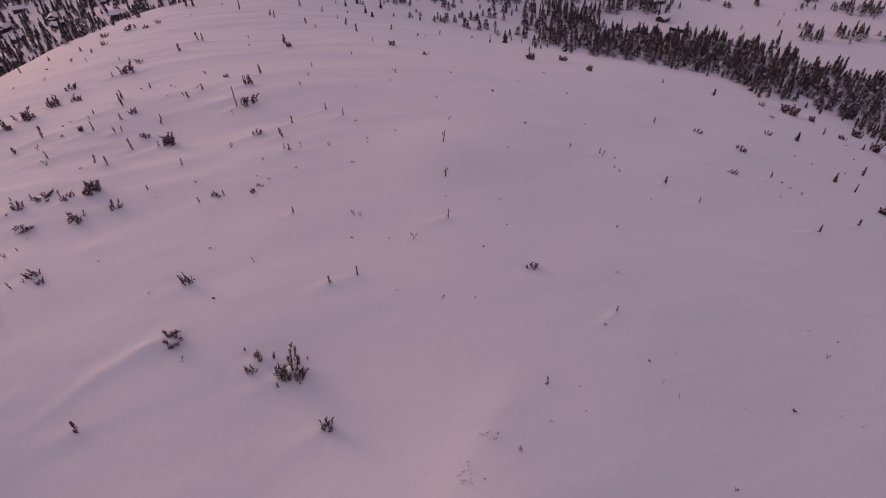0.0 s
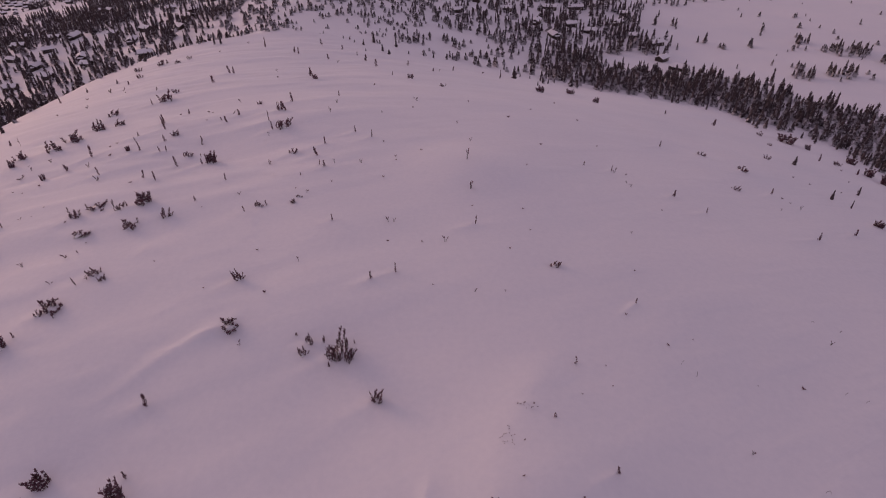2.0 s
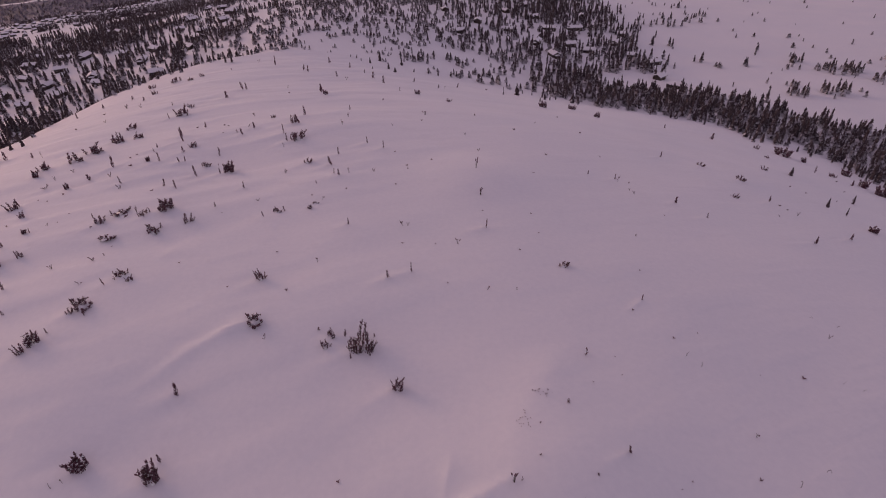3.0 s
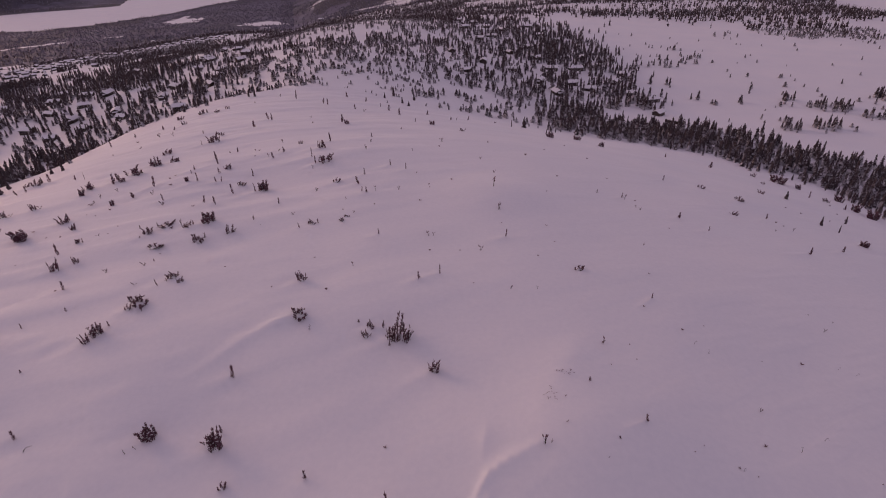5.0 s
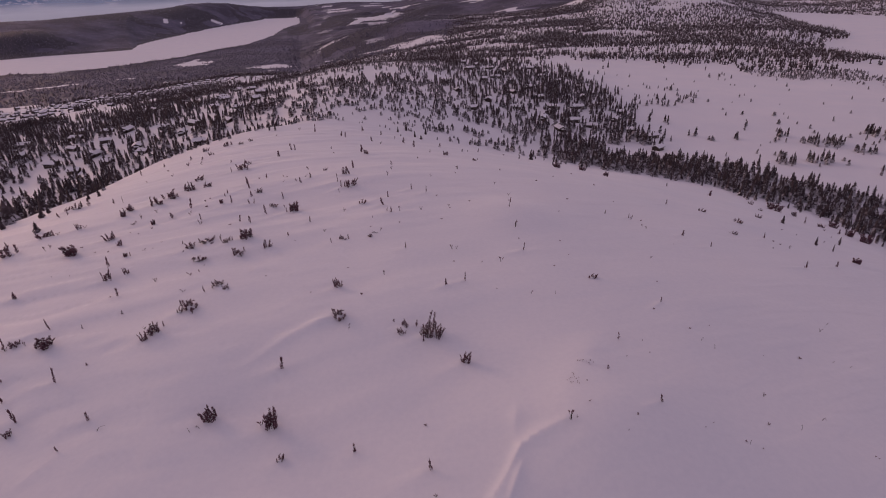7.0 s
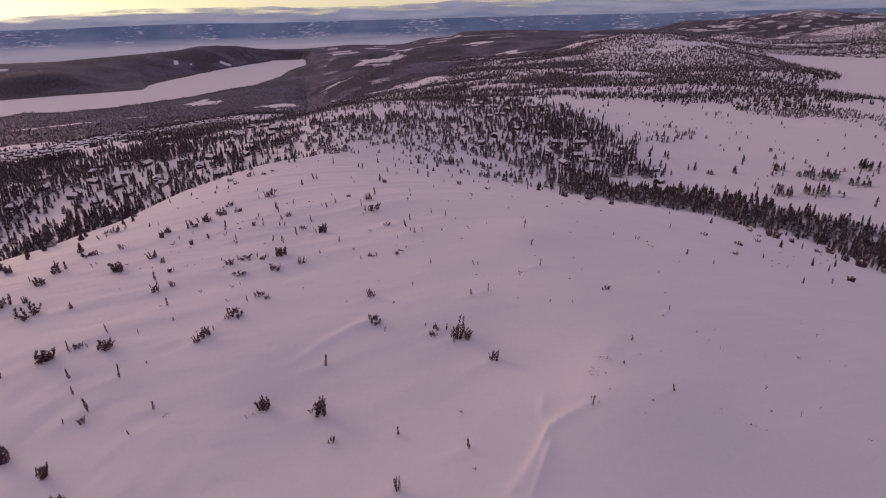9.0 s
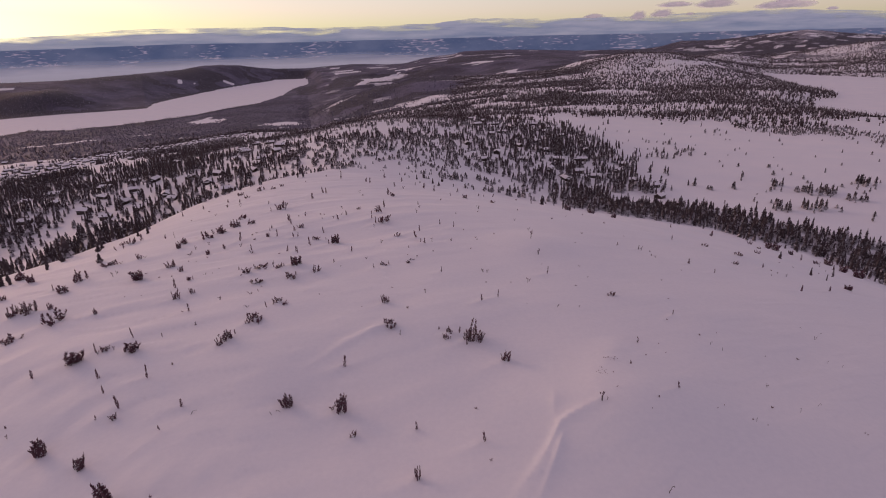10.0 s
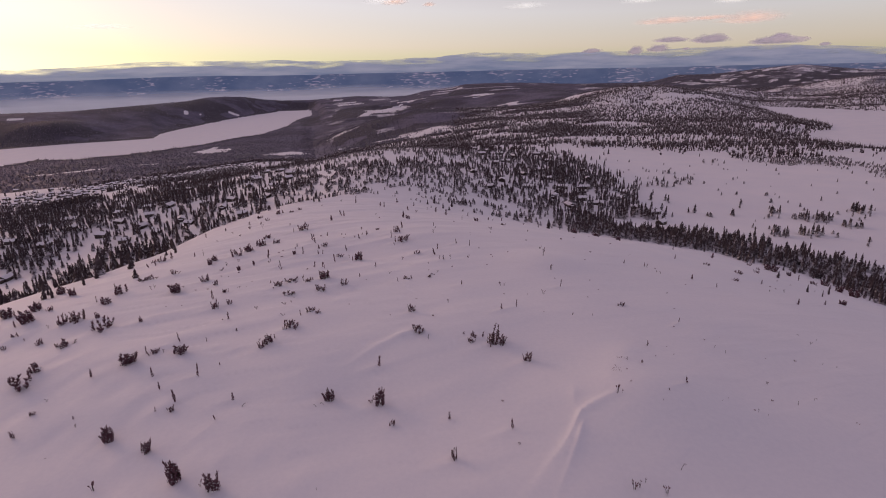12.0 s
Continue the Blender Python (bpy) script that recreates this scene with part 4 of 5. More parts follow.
def ring_sheet(name, rad_top, rad_foot, top, foot, mat, label, a0=-180, a1=180, steps=720, rows=10):
    """A slope that stands round the horizon; top gives its height by bearing. Its rise is kept in "rise"."""
    th = np.linspace(a0, a1, steps)
    v, f, rise = [], [], []
    for k in range(rows):
        u = k / (rows - 1)
        for t in th:
            r = rad_foot + (rad_top - rad_foot) * u
            z = foot + (float(top(t)) - foot) * (u ** 0.8) + (12 * (float(vnoise(t * 1.3, k * 0.9, 91)) - 0.5) if 0 < k < rows - 1 else 0)
            v.append((r * math.sin(radians(t)), r * math.cos(radians(t)), z))
            rise.append(u)
    for k in range(rows - 1):
        for j in range(steps - 1):
            a = k * steps + j
            f.append((a, a + 1, a + steps + 1, a + steps))
    me = raw_mesh(name, v, f)
    me.attributes.new("rise", "FLOAT", "POINT").data.foreach_set("value", np.array(rise, dtype=np.float32))
    me.materials.append(mat)
    for p in me.polygons:
        p.use_smooth = True
    return tagged(new(name, me), label, "distance", kind="structure")


def ridge_top(t):
    return 46 + 4800 * math.tan(radians(0.05)) + 16 * (float(fnoise(t / 9.0 + 50, 0.3, 95, 4)) - 0.5) - 14 * float(step(-25, -45, t))


ring_sheet("backdrop_ridge", 4840, 4560, ridge_top, -175, ridge_material(), "far forested ridge with snowy fields, dusk haze painted into its blue")


def cloud_material(name, low, high, glow, edge, stretch, EDGE=0.82, solid=0.9, soft=0.3):
    """Soft cloud; edge names the attribute that runs to 1 at its rim, where it frays."""
    m, nt, b = material(name)
    co = nt.nodes.new("ShaderNodeTexCoord").outputs["Object"]
    mp = nt.nodes.new("ShaderNodeMapping")
    mp.inputs["Scale"].default_value = stretch
    nt.links.new(co, mp.inputs[0])
    n = noise_tex(nt, 1.0, 6, 0.55, mp.outputs[0])
    c = ramp(nt, n.outputs[0], 0.35, 0.68, low, high).outputs[0]
    att = nt.nodes.new("ShaderNodeAttribute")
    att.attribute_name = edge
    a = math_node(nt, "SUBTRACT", math_node(nt, "ADD", EDGE, math_node(nt, "MULTIPLY", math_node(nt, "SUBTRACT", n.outputs[0], 0.5), 1.3)), att.outputs["Fac"])
    nt.links.new(ramp(nt, a, 0.0, soft, (0, 0, 0), (solid, solid, solid)).outputs[0], b.inputs["Alpha"])
    nt.links.new(c, b.inputs["Base Color"])
    nt.links.new(c, b.inputs["Emission Color"])
    # added self-glow brightens the clouds beyond what sun and sky give them
    b.inputs["Emission Strength"].default_value = glow
    b.inputs["Roughness"].default_value = 1.0
    b.inputs["Specular IOR Level"].default_value = 0.0
    return m


M_BANK = cloud_material("cloud_bank", (0.19, 0.225, 0.35), (0.36, 0.36, 0.46), 0.2, "rise", (0.0022, 0.0022, 0.020), 1.13, 0.97)
M_CLOUD = cloud_material("mauve_cloud", (0.30, 0.26, 0.32), (0.46, 0.37, 0.40), 0.25, "rim", (0.008, 0.008, 0.020), 0.86, 0.9, 0.45)
# the sunset light on these streaks is painted in as salmon colour
M_PINK = cloud_material("lit_cloud", (0.62, 0.47, 0.43), (0.85, 0.58, 0.46), 0.3, "rim", (0.005, 0.005, 0.014), 0.86, 0.7, 0.9)


M_WISP = cloud_material("pale_wisp", (0.80, 0.75, 0.70), (0.95, 0.90, 0.85), 0.35, "rim", (0.004, 0.004, 0.012), 0.78, 0.4, 0.9)


def bank_top(t):
    el = float(np.interp(t, [-180, -60, -40, -31, -15, -4, 0, 4, 9, 14, 23, 28, 34, 60, 180], [0.8, 0.5, 0.6, 1.05, 1.1, 1.15, 1.7, 1.3, 1.3, 1.25, 1.5, 1.45, 1.05, 1.0, 0.8]))
    el += 0.45 * (float(fnoise(t / 5.2 + 80, 0.7, 97, 5)) - 0.5) + 0.25
    return 46 + 4890 * math.tan(radians(el))


ring_sheet("backdrop_cloud_bank", 4900, 4895, bank_top, -120, M_BANK, "long low grey-mauve cloud bank along the horizon", rows=24)


def cloud(az, el, wide, high, mat, label, seed):
    """A small drawn-out cloud with a fraying rim; wide and high in degrees."""
    D = 4780
    W, H = D * math.tan(radians(wide)) * 0.62, D * math.tan(radians(high)) * 0.75
    bm = bmesh.new()
    bmesh.ops.create_icosphere(bm, subdivisions=4, radius=1.0)
    rim = []
    for q in bm.verts:
        rim.append(math.hypot(q.co.x, q.co.z))
        lump = 0.75 + 0.5 * float(fnoise(q.co.x * 2.2 + seed * 7.3, q.co.z * 1.7 + q.co.y, 7 + seed, 3))
        q.co = Vector((q.co.x * W * lump, q.co.y * W * 0.3, (q.co.z if q.co.z > 0 else q.co.z * 0.45) * H * lump))
    me = bpy.data.meshes.new("backdrop_cloud")
    bm.to_mesh(me)
    bm.free()
    me.attributes.new("rim", "FLOAT", "POINT").data.foreach_set("value", np.array(rim, dtype=np.float32))
    me.materials.append(mat)
    for p in me.polygons:
        p.use_smooth = True
    ob = new("backdrop_cloud", me)
    a = radians(az)
    ob.matrix_world = pose(EYE_X + D * math.sin(a), EYE_Y + D * math.cos(a), 46 + D * math.tan(radians(el)) + H * 0.3, 0, 0, -az)
    tagged(ob, label, "cloud", "small clouds", "structure")


for k, (az, el, w, h) in enumerate([(11.4, 1.5, 2.0, 0.45), (15.3, 1.3, 1.5, 0.8), (17.3, 1.45, 2.0, 0.7), (18.4, 2.2, 2.9, 0.55),
                                    (21.5, 2.05, 3.2, 0.85), (26.4, 1.75, 4.3, 0.8), (26.9, 2.2, 1.6, 0.5), (19.6, 1.5, 0.8, 0.25), (30.1, 1.5, 0.9, 0.3)]):
    cloud(az, el, w, h, M_CLOUD, "small mauve evening cloud over the horizon", k)
for k, (az, el, w, h) in enumerate([(24.5, 3.55, 5.0, 1.1), (18.0, 3.8, 6.0, 0.6), (21.5, 3.95, 4.0, 0.4), (-7.2, 6.2, 2.6, 0.8), (-4.0, 6.0, 1.4, 0.5)]):
    cloud(az, el, w, h, M_PINK, "thin streak of cloud with sunset light painted in salmon pink", 20 + k)


def mist_material():
    """Thin white valley mist, ragged above."""
    m, nt, b = material("valley_mist")
    co = nt.nodes.new("ShaderNodeTexCoord").outputs["Object"]
    mp = nt.nodes.new("ShaderNodeMapping")
    mp.inputs["Scale"].default_value = (0.0012, 0.0012, 0.018)
    nt.links.new(co, mp.inputs[0])
    n = noise_tex(nt, 1.0, 4, 0.5, mp.outputs[0])
    sep = nt.nodes.new("ShaderNodeSeparateXYZ")
    nt.links.new(co, sep.inputs[0])
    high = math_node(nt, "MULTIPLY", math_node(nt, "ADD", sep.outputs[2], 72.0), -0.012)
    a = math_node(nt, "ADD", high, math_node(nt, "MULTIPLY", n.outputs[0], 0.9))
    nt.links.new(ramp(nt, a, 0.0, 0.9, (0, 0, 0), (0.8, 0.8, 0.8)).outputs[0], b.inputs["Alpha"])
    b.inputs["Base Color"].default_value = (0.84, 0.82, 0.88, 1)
    # slight glow added so that the mist comes out paler
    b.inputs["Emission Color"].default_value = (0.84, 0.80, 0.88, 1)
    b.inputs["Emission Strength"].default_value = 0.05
    b.inputs["Roughness"].default_value = 1.0
    b.inputs["Specular IOR Level"].default_value = 0.0
    return m


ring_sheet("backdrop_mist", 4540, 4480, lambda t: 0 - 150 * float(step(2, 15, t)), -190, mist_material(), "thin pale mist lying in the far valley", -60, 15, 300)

for k, (az, el, w, h) in enumerate([(-32.6, 4.0, 5.0, 0.6), (-8.0, 6.3, 4.5, 1.0), (5.1, 5.6, 4.0, 0.6), (15.7, 5.6, 4.0, 0.9), (23.0, 5.2, 3.5, 0.8)]):
    cloud(az, el, w, h, M_WISP, "faint pale wisp of high cloud", 40 + k)

# ---------------------------------------------------------------- spruces
def spruce_template(rng, tiers, points, slim=0.2, gap=0.05):
    """A spruce one metre high: a dark slender core and whorls of single drooping boughs of uneven length. Returns corners and triangles."""
    v, f = [], []
    fat_a, fat = rng.uniform(0, 6.28), rng.uniform(0.1, 0.3)          # boughs grow longer on one side
    bow = rng.uniform(-0.02, 0.02, 2)
    for k in range(4):
        a = math.pi * k / 2 + rng.uniform(0, 1)
        v.append((0.55 * slim * math.cos(a), 0.55 * slim * math.sin(a), gap + 0.02))
    v.append((bow[0], bow[1], 0.97))
    f += [(k, (k + 1) % 4, 4) for k in range(4)]
    for k in range(tiers):
        u = k / (tiers - 1) if tiers > 1 else 0.3
        z0 = gap + 0.10 + (0.90 - gap) * u
        rad = (slim * min(1.0, 0.72 + 1.2 * u) * (1 - u) ** 0.62 + 0.018) * rng.uniform(0.8, 1.2)
        spin = rng.uniform(0, 6.28)
        n = max(3, round(points * (1 - 0.45 * u)))
        for p in range(n):
            a = spin + 2 * math.pi * (p + rng.uniform(-0.3, 0.3)) / n
            r = rad * (1 + fat * math.cos(a - fat_a)) * rng.uniform(0.65, 1.3)
            wide = (2.3 * r / n + 0.010) * rng.uniform(0.8, 1.3)
            drop = 0.78 * r + rng.uniform(0.03, 0.06)
            c, t = math.cos(a), math.sin(a)
            z = min(0.995, z0 + rng.uniform(-0.025, 0.025))
            ox, oy = bow[0] * u, bow[1] * u
            base = len(v)
            v.append((ox + 0.1 * r * c, oy + 0.1 * r * t, min(1.0, z + 0.06)))
            v.append((ox + 0.62 * r * c - wide * t, oy + 0.62 * r * t + wide * c, max(0.01, z - drop * 0.8)))
            v.append((ox + r * c, oy + r * t, max(0.02, z - drop * 0.75)))
            v.append((ox + 0.62 * r * c + wide * t, oy + 0.62 * r * t - wide * c, max(0.01, z - drop * 0.8)))
            f += [(base, base + 1, base + 2), (base, base + 2, base + 3)]
    return np.array(v), np.array(f)


def trunk_template(h=0.95, r=0.018, sides=5):
    v, f = [], []
    for k, (z, s) in enumerate(((-0.06, 1.25), (0.1, 1.0), (h, 0.15))):
        for j in range(sides):
            a = 6.2832 * j / sides
            v.append((r * s * math.cos(a), r * s * math.sin(a), z))
    for k in range(2):
        for j in range(sides):
            a, b = k * sides + j, k * sides + (j + 1) % sides
            f += [(a, b, b + sides), (a, b + sides, a + sides)]
    return np.array(v), np.array(f)


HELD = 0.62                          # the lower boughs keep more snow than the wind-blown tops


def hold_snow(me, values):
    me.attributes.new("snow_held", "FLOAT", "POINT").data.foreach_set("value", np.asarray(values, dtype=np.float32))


def scatter(templates, xs, ys, heights, rng, width=1.0):
    """Joined copies of the templates, standing on the land."""
    zs = land(xs, ys)
    V, F, held, off = [], [], [], 0
    which = rng.integers(0, len(templates), len(xs))
    for t, (tv, tf) in enumerate(templates):
        m = which == t
        n = int(m.sum())
        if n == 0:
            continue
        a = rng.uniform(0, 6.2832, n)
        h = heights[m]
        w = h * rng.uniform(0.8, 1.25, n) * width * np.clip(2.9 - 0.38 * h, 1.0, 2.3)      # low trees are squat
        lean = rng.normal(0, 0.02, (n, 2))
        ca, sa = np.cos(a), np.sin(a)
        x = tv[None, :, 0] * ca[:, None] - tv[None, :, 1] * sa[:, None]
        y = tv[None, :, 0] * sa[:, None] + tv[None, :, 1] * ca[:, None]
        z = tv[None, :, 2] * h[:, None]
        X = x * w[:, None] + xs[m][:, None] + lean[:, :1] * z
        Y = y * w[:, None] + ys[m][:, None] + lean[:, 1:] * z
        Z = z + zs[m][:, None]
        V.append(np.stack([X, Y, Z], -1).reshape(-1, 3))
        F.append((tf[None] + (off + np.arange(n) * len(tv))[:, None, None]).reshape(-1, 3))
        off += n * len(tv)
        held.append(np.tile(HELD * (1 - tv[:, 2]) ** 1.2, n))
    return np.vstack(V), np.vstack(F), np.concatenate(held)


def sow(x0, x1, y0, y1, cell, rng, share):
    """One try in each cell of a shaken grid, kept so that the wood hides as much snow as it should, within the wedge of land in sight."""
    gx, gy = np.meshgrid(np.arange(x0, x1, cell), np.arange(y0, y1, cell))
    x = (gx + rng.normal(0, cell, gx.shape)).ravel()
    y = (gy + rng.normal(0, cell, gy.shape)).ravel()
    keep = rng.uniform(0, 1, len(x)) < -share * (1 + 0.35 * step(330, 200, np.hypot(x + 20, y + 50)) + 0.2 * step(0, 30, x) * step(90, 60, outside(x, y))) * np.log(1 - np.clip(forest(x, y), 0, 0.985))
    wedge = np.abs(np.degrees(np.arctan2(x + 8, y + 60))) < 47
    x, y = x[keep & wedge], y[keep & wedge]
    free = ~by_cabin(x, y)
    return x[free], y[free]


rng = np.random.default_rng(7)
SPRUCES = [spruce_template(rng, n, 5, s * 1.16, g) for n, s, g in ((9, 0.13, 0.0), (9, 0.155, 0.01), (8, 0.17, 0.0), (10, 0.12, 0.02), (8, 0.195, 0.0))]
MIDDLE = [spruce_template(rng, 3, 4, s * 1.1, 0.0) for s in (0.17, 0.20, 0.14, 0.23)]
SMALL = [spruce_template(rng, 1, 3, s * 1.1, 0.0) for s in (0.17, 0.2)]


def woods(name, x, y, h, templates, mat, label, width=1.0, held_share=1.0):
    v, f, held = scatter(templates, x, y, h, np.random.default_rng(len(x)), width)
    me = bulk_mesh(name, v, f)
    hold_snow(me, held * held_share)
    me.materials.append(mat)
    return tagged(new(name, me), label, "woods", kind="stuff")


x, y = sow(-420, 420, 60, 560, 2.8, rng, 0.27)
twin = rng.uniform(0, 1, len(x)) < 0.8 * windy(x, y)          # tight clumps on the knoll
x, y = np.append(x, x[twin] + rng.normal(0, 1.3, twin.sum())), np.append(y, y[twin] + rng.normal(0, 1.3, twin.sum()))
order = np.argsort(outside(x, y) + 0.25 * np.hypot(x + 20, y + 50))
first = np.zeros(len(x), bool)
first[order[:300]] = True
bogged = (x > 95) & (y > 235) & ~first
h = (3.0 + 4.9 * rng.uniform(0, 1, len(x)) ** 1.3) * (0.7 + 0.6 * fnoise(x / 45, y / 45, 71, 2))
h *= 1 - 0.56 * windy(x, y)          # low trees on the windy knoll
h *= 1 - 0.4 * np.clip(1.4 * bump(x, y, -32, 218, 42, 48), 0, 1)
h *= 1 - 0.08 * step(10, 40, x) * step(260, 240, y)
h *= 0.55 + 0.45 * np.maximum(step(0, 22, outside(x, y)), 0.85 * step(-50, -80, x))                              # the timberline trees are stunted
h[bogged & (x > 112)] *= 0.42
WOOD_X, WOOD_Y, WOOD_H = x[first], y[first], h[first]
# small clumps out on the bog: centre, radius, number, height
for cx, cy, cr, cn, ch in ((146, 245, 5, 8, 4.6), (150, 259, 4, 4, 3), (164, 249, 6, 10, 4.6), (187, 285, 9, 13, 3.6), (181, 289, 6, 6, 3), (194, 285, 5, 7, 3.6),
                           (197, 267, 5, 8, 3.6), (224, 303, 7, 9, 4.6), (145, 301, 1.5, 4, 4.6), (173, 303, 4, 5, 4), (165, 292, 4, 3, 2.4), (122, 308, 2, 2, 4.5),
                           (128, 296, 3, 2, 2), (155, 448, 3, 2, 4), (158, 420, 8, 5, 3), (125, 395, 16, 11, 3.5), (150, 402, 10, 6, 3), (118, 340, 3, 2, 4)):
    cn, ch = int(cn * 1.5), ch * 1.35
    ca, cd = rng.uniform(0, 6.2832, cn), cr * np.sqrt(rng.uniform(0, 1, cn))
    x, y, h = np.append(x, cx + cd * np.cos(ca)), np.append(y, cy + cd * np.sin(ca)), np.append(h, ch * rng.uniform(0.5, 1.1, cn))
first = np.append(first, np.zeros(len(x) - len(first), bool))
east, rest = (x > 5) & (y < 300) & ~first, ~((x > 5) & (y < 300)) & ~first
woods("spruce_wood", x[east], y[east], h[east], SPRUCES, M_FROST, "dark frosted spruce wood at the foot of the snowy hill")
woods("spruce_wood", x[rest], y[rest], h[rest], SPRUCES, M_NEEDLE, "dark spruce wood among snow-covered cabins", 0.95, 0.8)
for x0, x1, y0, y1, cell, share, low, high, shapes, wide, mat, label in (
        (-1000, 760, 560, 1100, 4.6, 0.24, 4, 8.0, MIDDLE, 1.2, M_NEEDLE, "dark spruce wood behind the cabins"),
        (-900, -420, 100, 560, 4.6, 0.26, 4, 8.0, MIDDLE, 1.2, M_NEEDLE, "dark spruce wood on the valley side"),
        (-1700, -60, 1100, 2000, 9.0, 0.24, 3.5, 6.5, SMALL, 1.5, M_HAZED_WOOD, "far grey woods with snowy clearings"),
        (-60, 1700, 1100, 2000, 7.2, 0.62, 4, 7, SMALL, 1.55, M_NEEDLE, "far dark spruce woods with snowy clearings"),
        (780, 1950, 2000, 2700, 10.5, 0.52, 4, 7, SMALL, 1.7, M_NEEDLE, "speckled far spruce woods behind the frozen tarn"),
        (-3000, 2800, 2000, 4200, 18, 0.66, 3.0, 5.0, SMALL, 2.2, M_HAZED_WOOD, "very far dark woods on low hills")):
    x, y = sow(x0, x1, y0, y1, cell, rng, share)
    h = rng.uniform(low, high, len(x)) * (0.75 + 0.5 * fnoise(x / 45, y / 45, 71, 2)) * (1 - 0.4 * windy(x, y))
    woods("far_wood" if y0 >= 1100 else "spruce_wood", x, y, h, shapes, mat, label, wide, 0.25 if y0 < 1000 else 0.0)


# leafless birch between the valley's cabins and the lake
gx, gy = np.meshgrid(np.arange(-1750, -300, 9.5), np.arange(560, 2300, 9.5))
x, y = (gx + rng.normal(0, 7, gx.shape)).ravel(), (gy + rng.normal(0, 7, gy.shape)).ravel()
az_, d_ = bearing(x, y)
keep = (az_ < -16) & (az_ > -44) & (d_ > village_line(az_) + 105) & (d_ < np.interp(az_, NEAR_A, NEAR_D) - 15) & (birch_haze(x, y) > 0.5) & (rng.uniform(0, 1, len(x)) < 0.35 + 0.6 * fnoise(x / 90, y / 90, 87, 3))
x, y = x[keep], y[keep]
woods("birch_wood", x, y, rng.uniform(3.0, 5.0, len(x)), [spruce_template(rng, 1, 3, sl, 0.1) for sl in (0.30, 0.36)], M_HAZED_WOOD, "grey leafless birch wood down by the frozen lake", 1.15, 0.0)


# the trees that stand nearest the bare top, one by one
TREES = []
for tv, tf in [spruce_template(rng, n, 8, sl * 1.16, 0.0) for n, sl in ((13, 0.135), (12, 0.16), (11, 0.175), (14, 0.125), (11, 0.195))]:
    root = new("spruce_tree")
    trunk = bulk_mesh("trunk", *trunk_template())
    crown = bulk_mesh("crown", tv, tf)
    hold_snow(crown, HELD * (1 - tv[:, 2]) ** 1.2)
    mesh_part("trunk", trunk, M_BARK, root)
    mesh_part("crown", crown, M_FROST, root)
    tagged(root, "dark snow-dusted spruce at the edge of the wood", "tree", "spruces at the timberline")
    TREES.append(root)


def put(ob, used, m, sx, sz):
    """Places the thing itself the first time, and a copy of it each time after."""
    made = ob if used == 0 else copy_thing(ob, m)
    made.matrix_basis = m @ Matrix.Diagonal((sx, sx, sz, 1))
    return made


for k in range(len(WOOD_X)):
    th = float(WOOD_H[k])
    m = pose(float(WOOD_X[k]), float(WOOD_Y[k]), float(land(WOOD_X[k], WOOD_Y[k])) - 0.05, rng.normal(0, 1.5), rng.normal(0, 1.5), rng.uniform(0, 360))
    put(TREES[k % 5], k // 5, m, th * rng.uniform(0.9, 1.2), th)

# ---------------------------------------------------------------- cabins in the wood
M_LOG = plain("dark_stained_timber", (0.045, 0.032, 0.028), 0.8, 0, 0.4, 2.0)
M_TRIM = plain("pale_trim", (0.35, 0.31, 0.28), 0.7, 0, 0.15, 2.0)
M_PANE = plain("dark_window_pane", (0.02, 0.022, 0.03), 0.08, 0, 0.1, 1.0)
M_STONE = plain("chimney_stone", (0.18, 0.165, 0.16), 0.9, 0, 0.35, 4.0)


def box(bm, x0, x1, y0, y1, z0, z1):
    vs = [bm.verts.new(p) for p in ((x0, y0, z0), (x1, y0, z0), (x1, y1, z0), (x0, y1, z0), (x0, y0, z1), (x1, y0, z1), (x1, y1, z1), (x0, y1, z1))]
    for q in ((0, 3, 2, 1), (4, 5, 6, 7), (0, 1, 5, 4), (1, 2, 6, 5), (2, 3, 7, 6), (3, 0, 4, 7)):
        bm.faces.new([vs[k] for k in q])


def slab(bm, L, y0, z0, y1, z1, thick):
    """A roof slope from the eave (y0, z0) to the ridge (y1, z1)."""
    vs = [bm.verts.new(p) for p in ((-L, y0, z0), (L, y0, z0), (L, y1, z1), (-L, y1, z1),
                                    (-L, y0, z0 + thick), (L, y0, z0 + thick), (L, y1, z1 + thick), (-L, y1, z1 + thick))]
    for q in ((0, 3, 2, 1), (4, 5, 6, 7), (0, 1, 5, 4), (1, 2, 6, 5), (2, 3, 7, 6), (3, 0, 4, 7)):
        bm.faces.new([vs[k] for k in q])


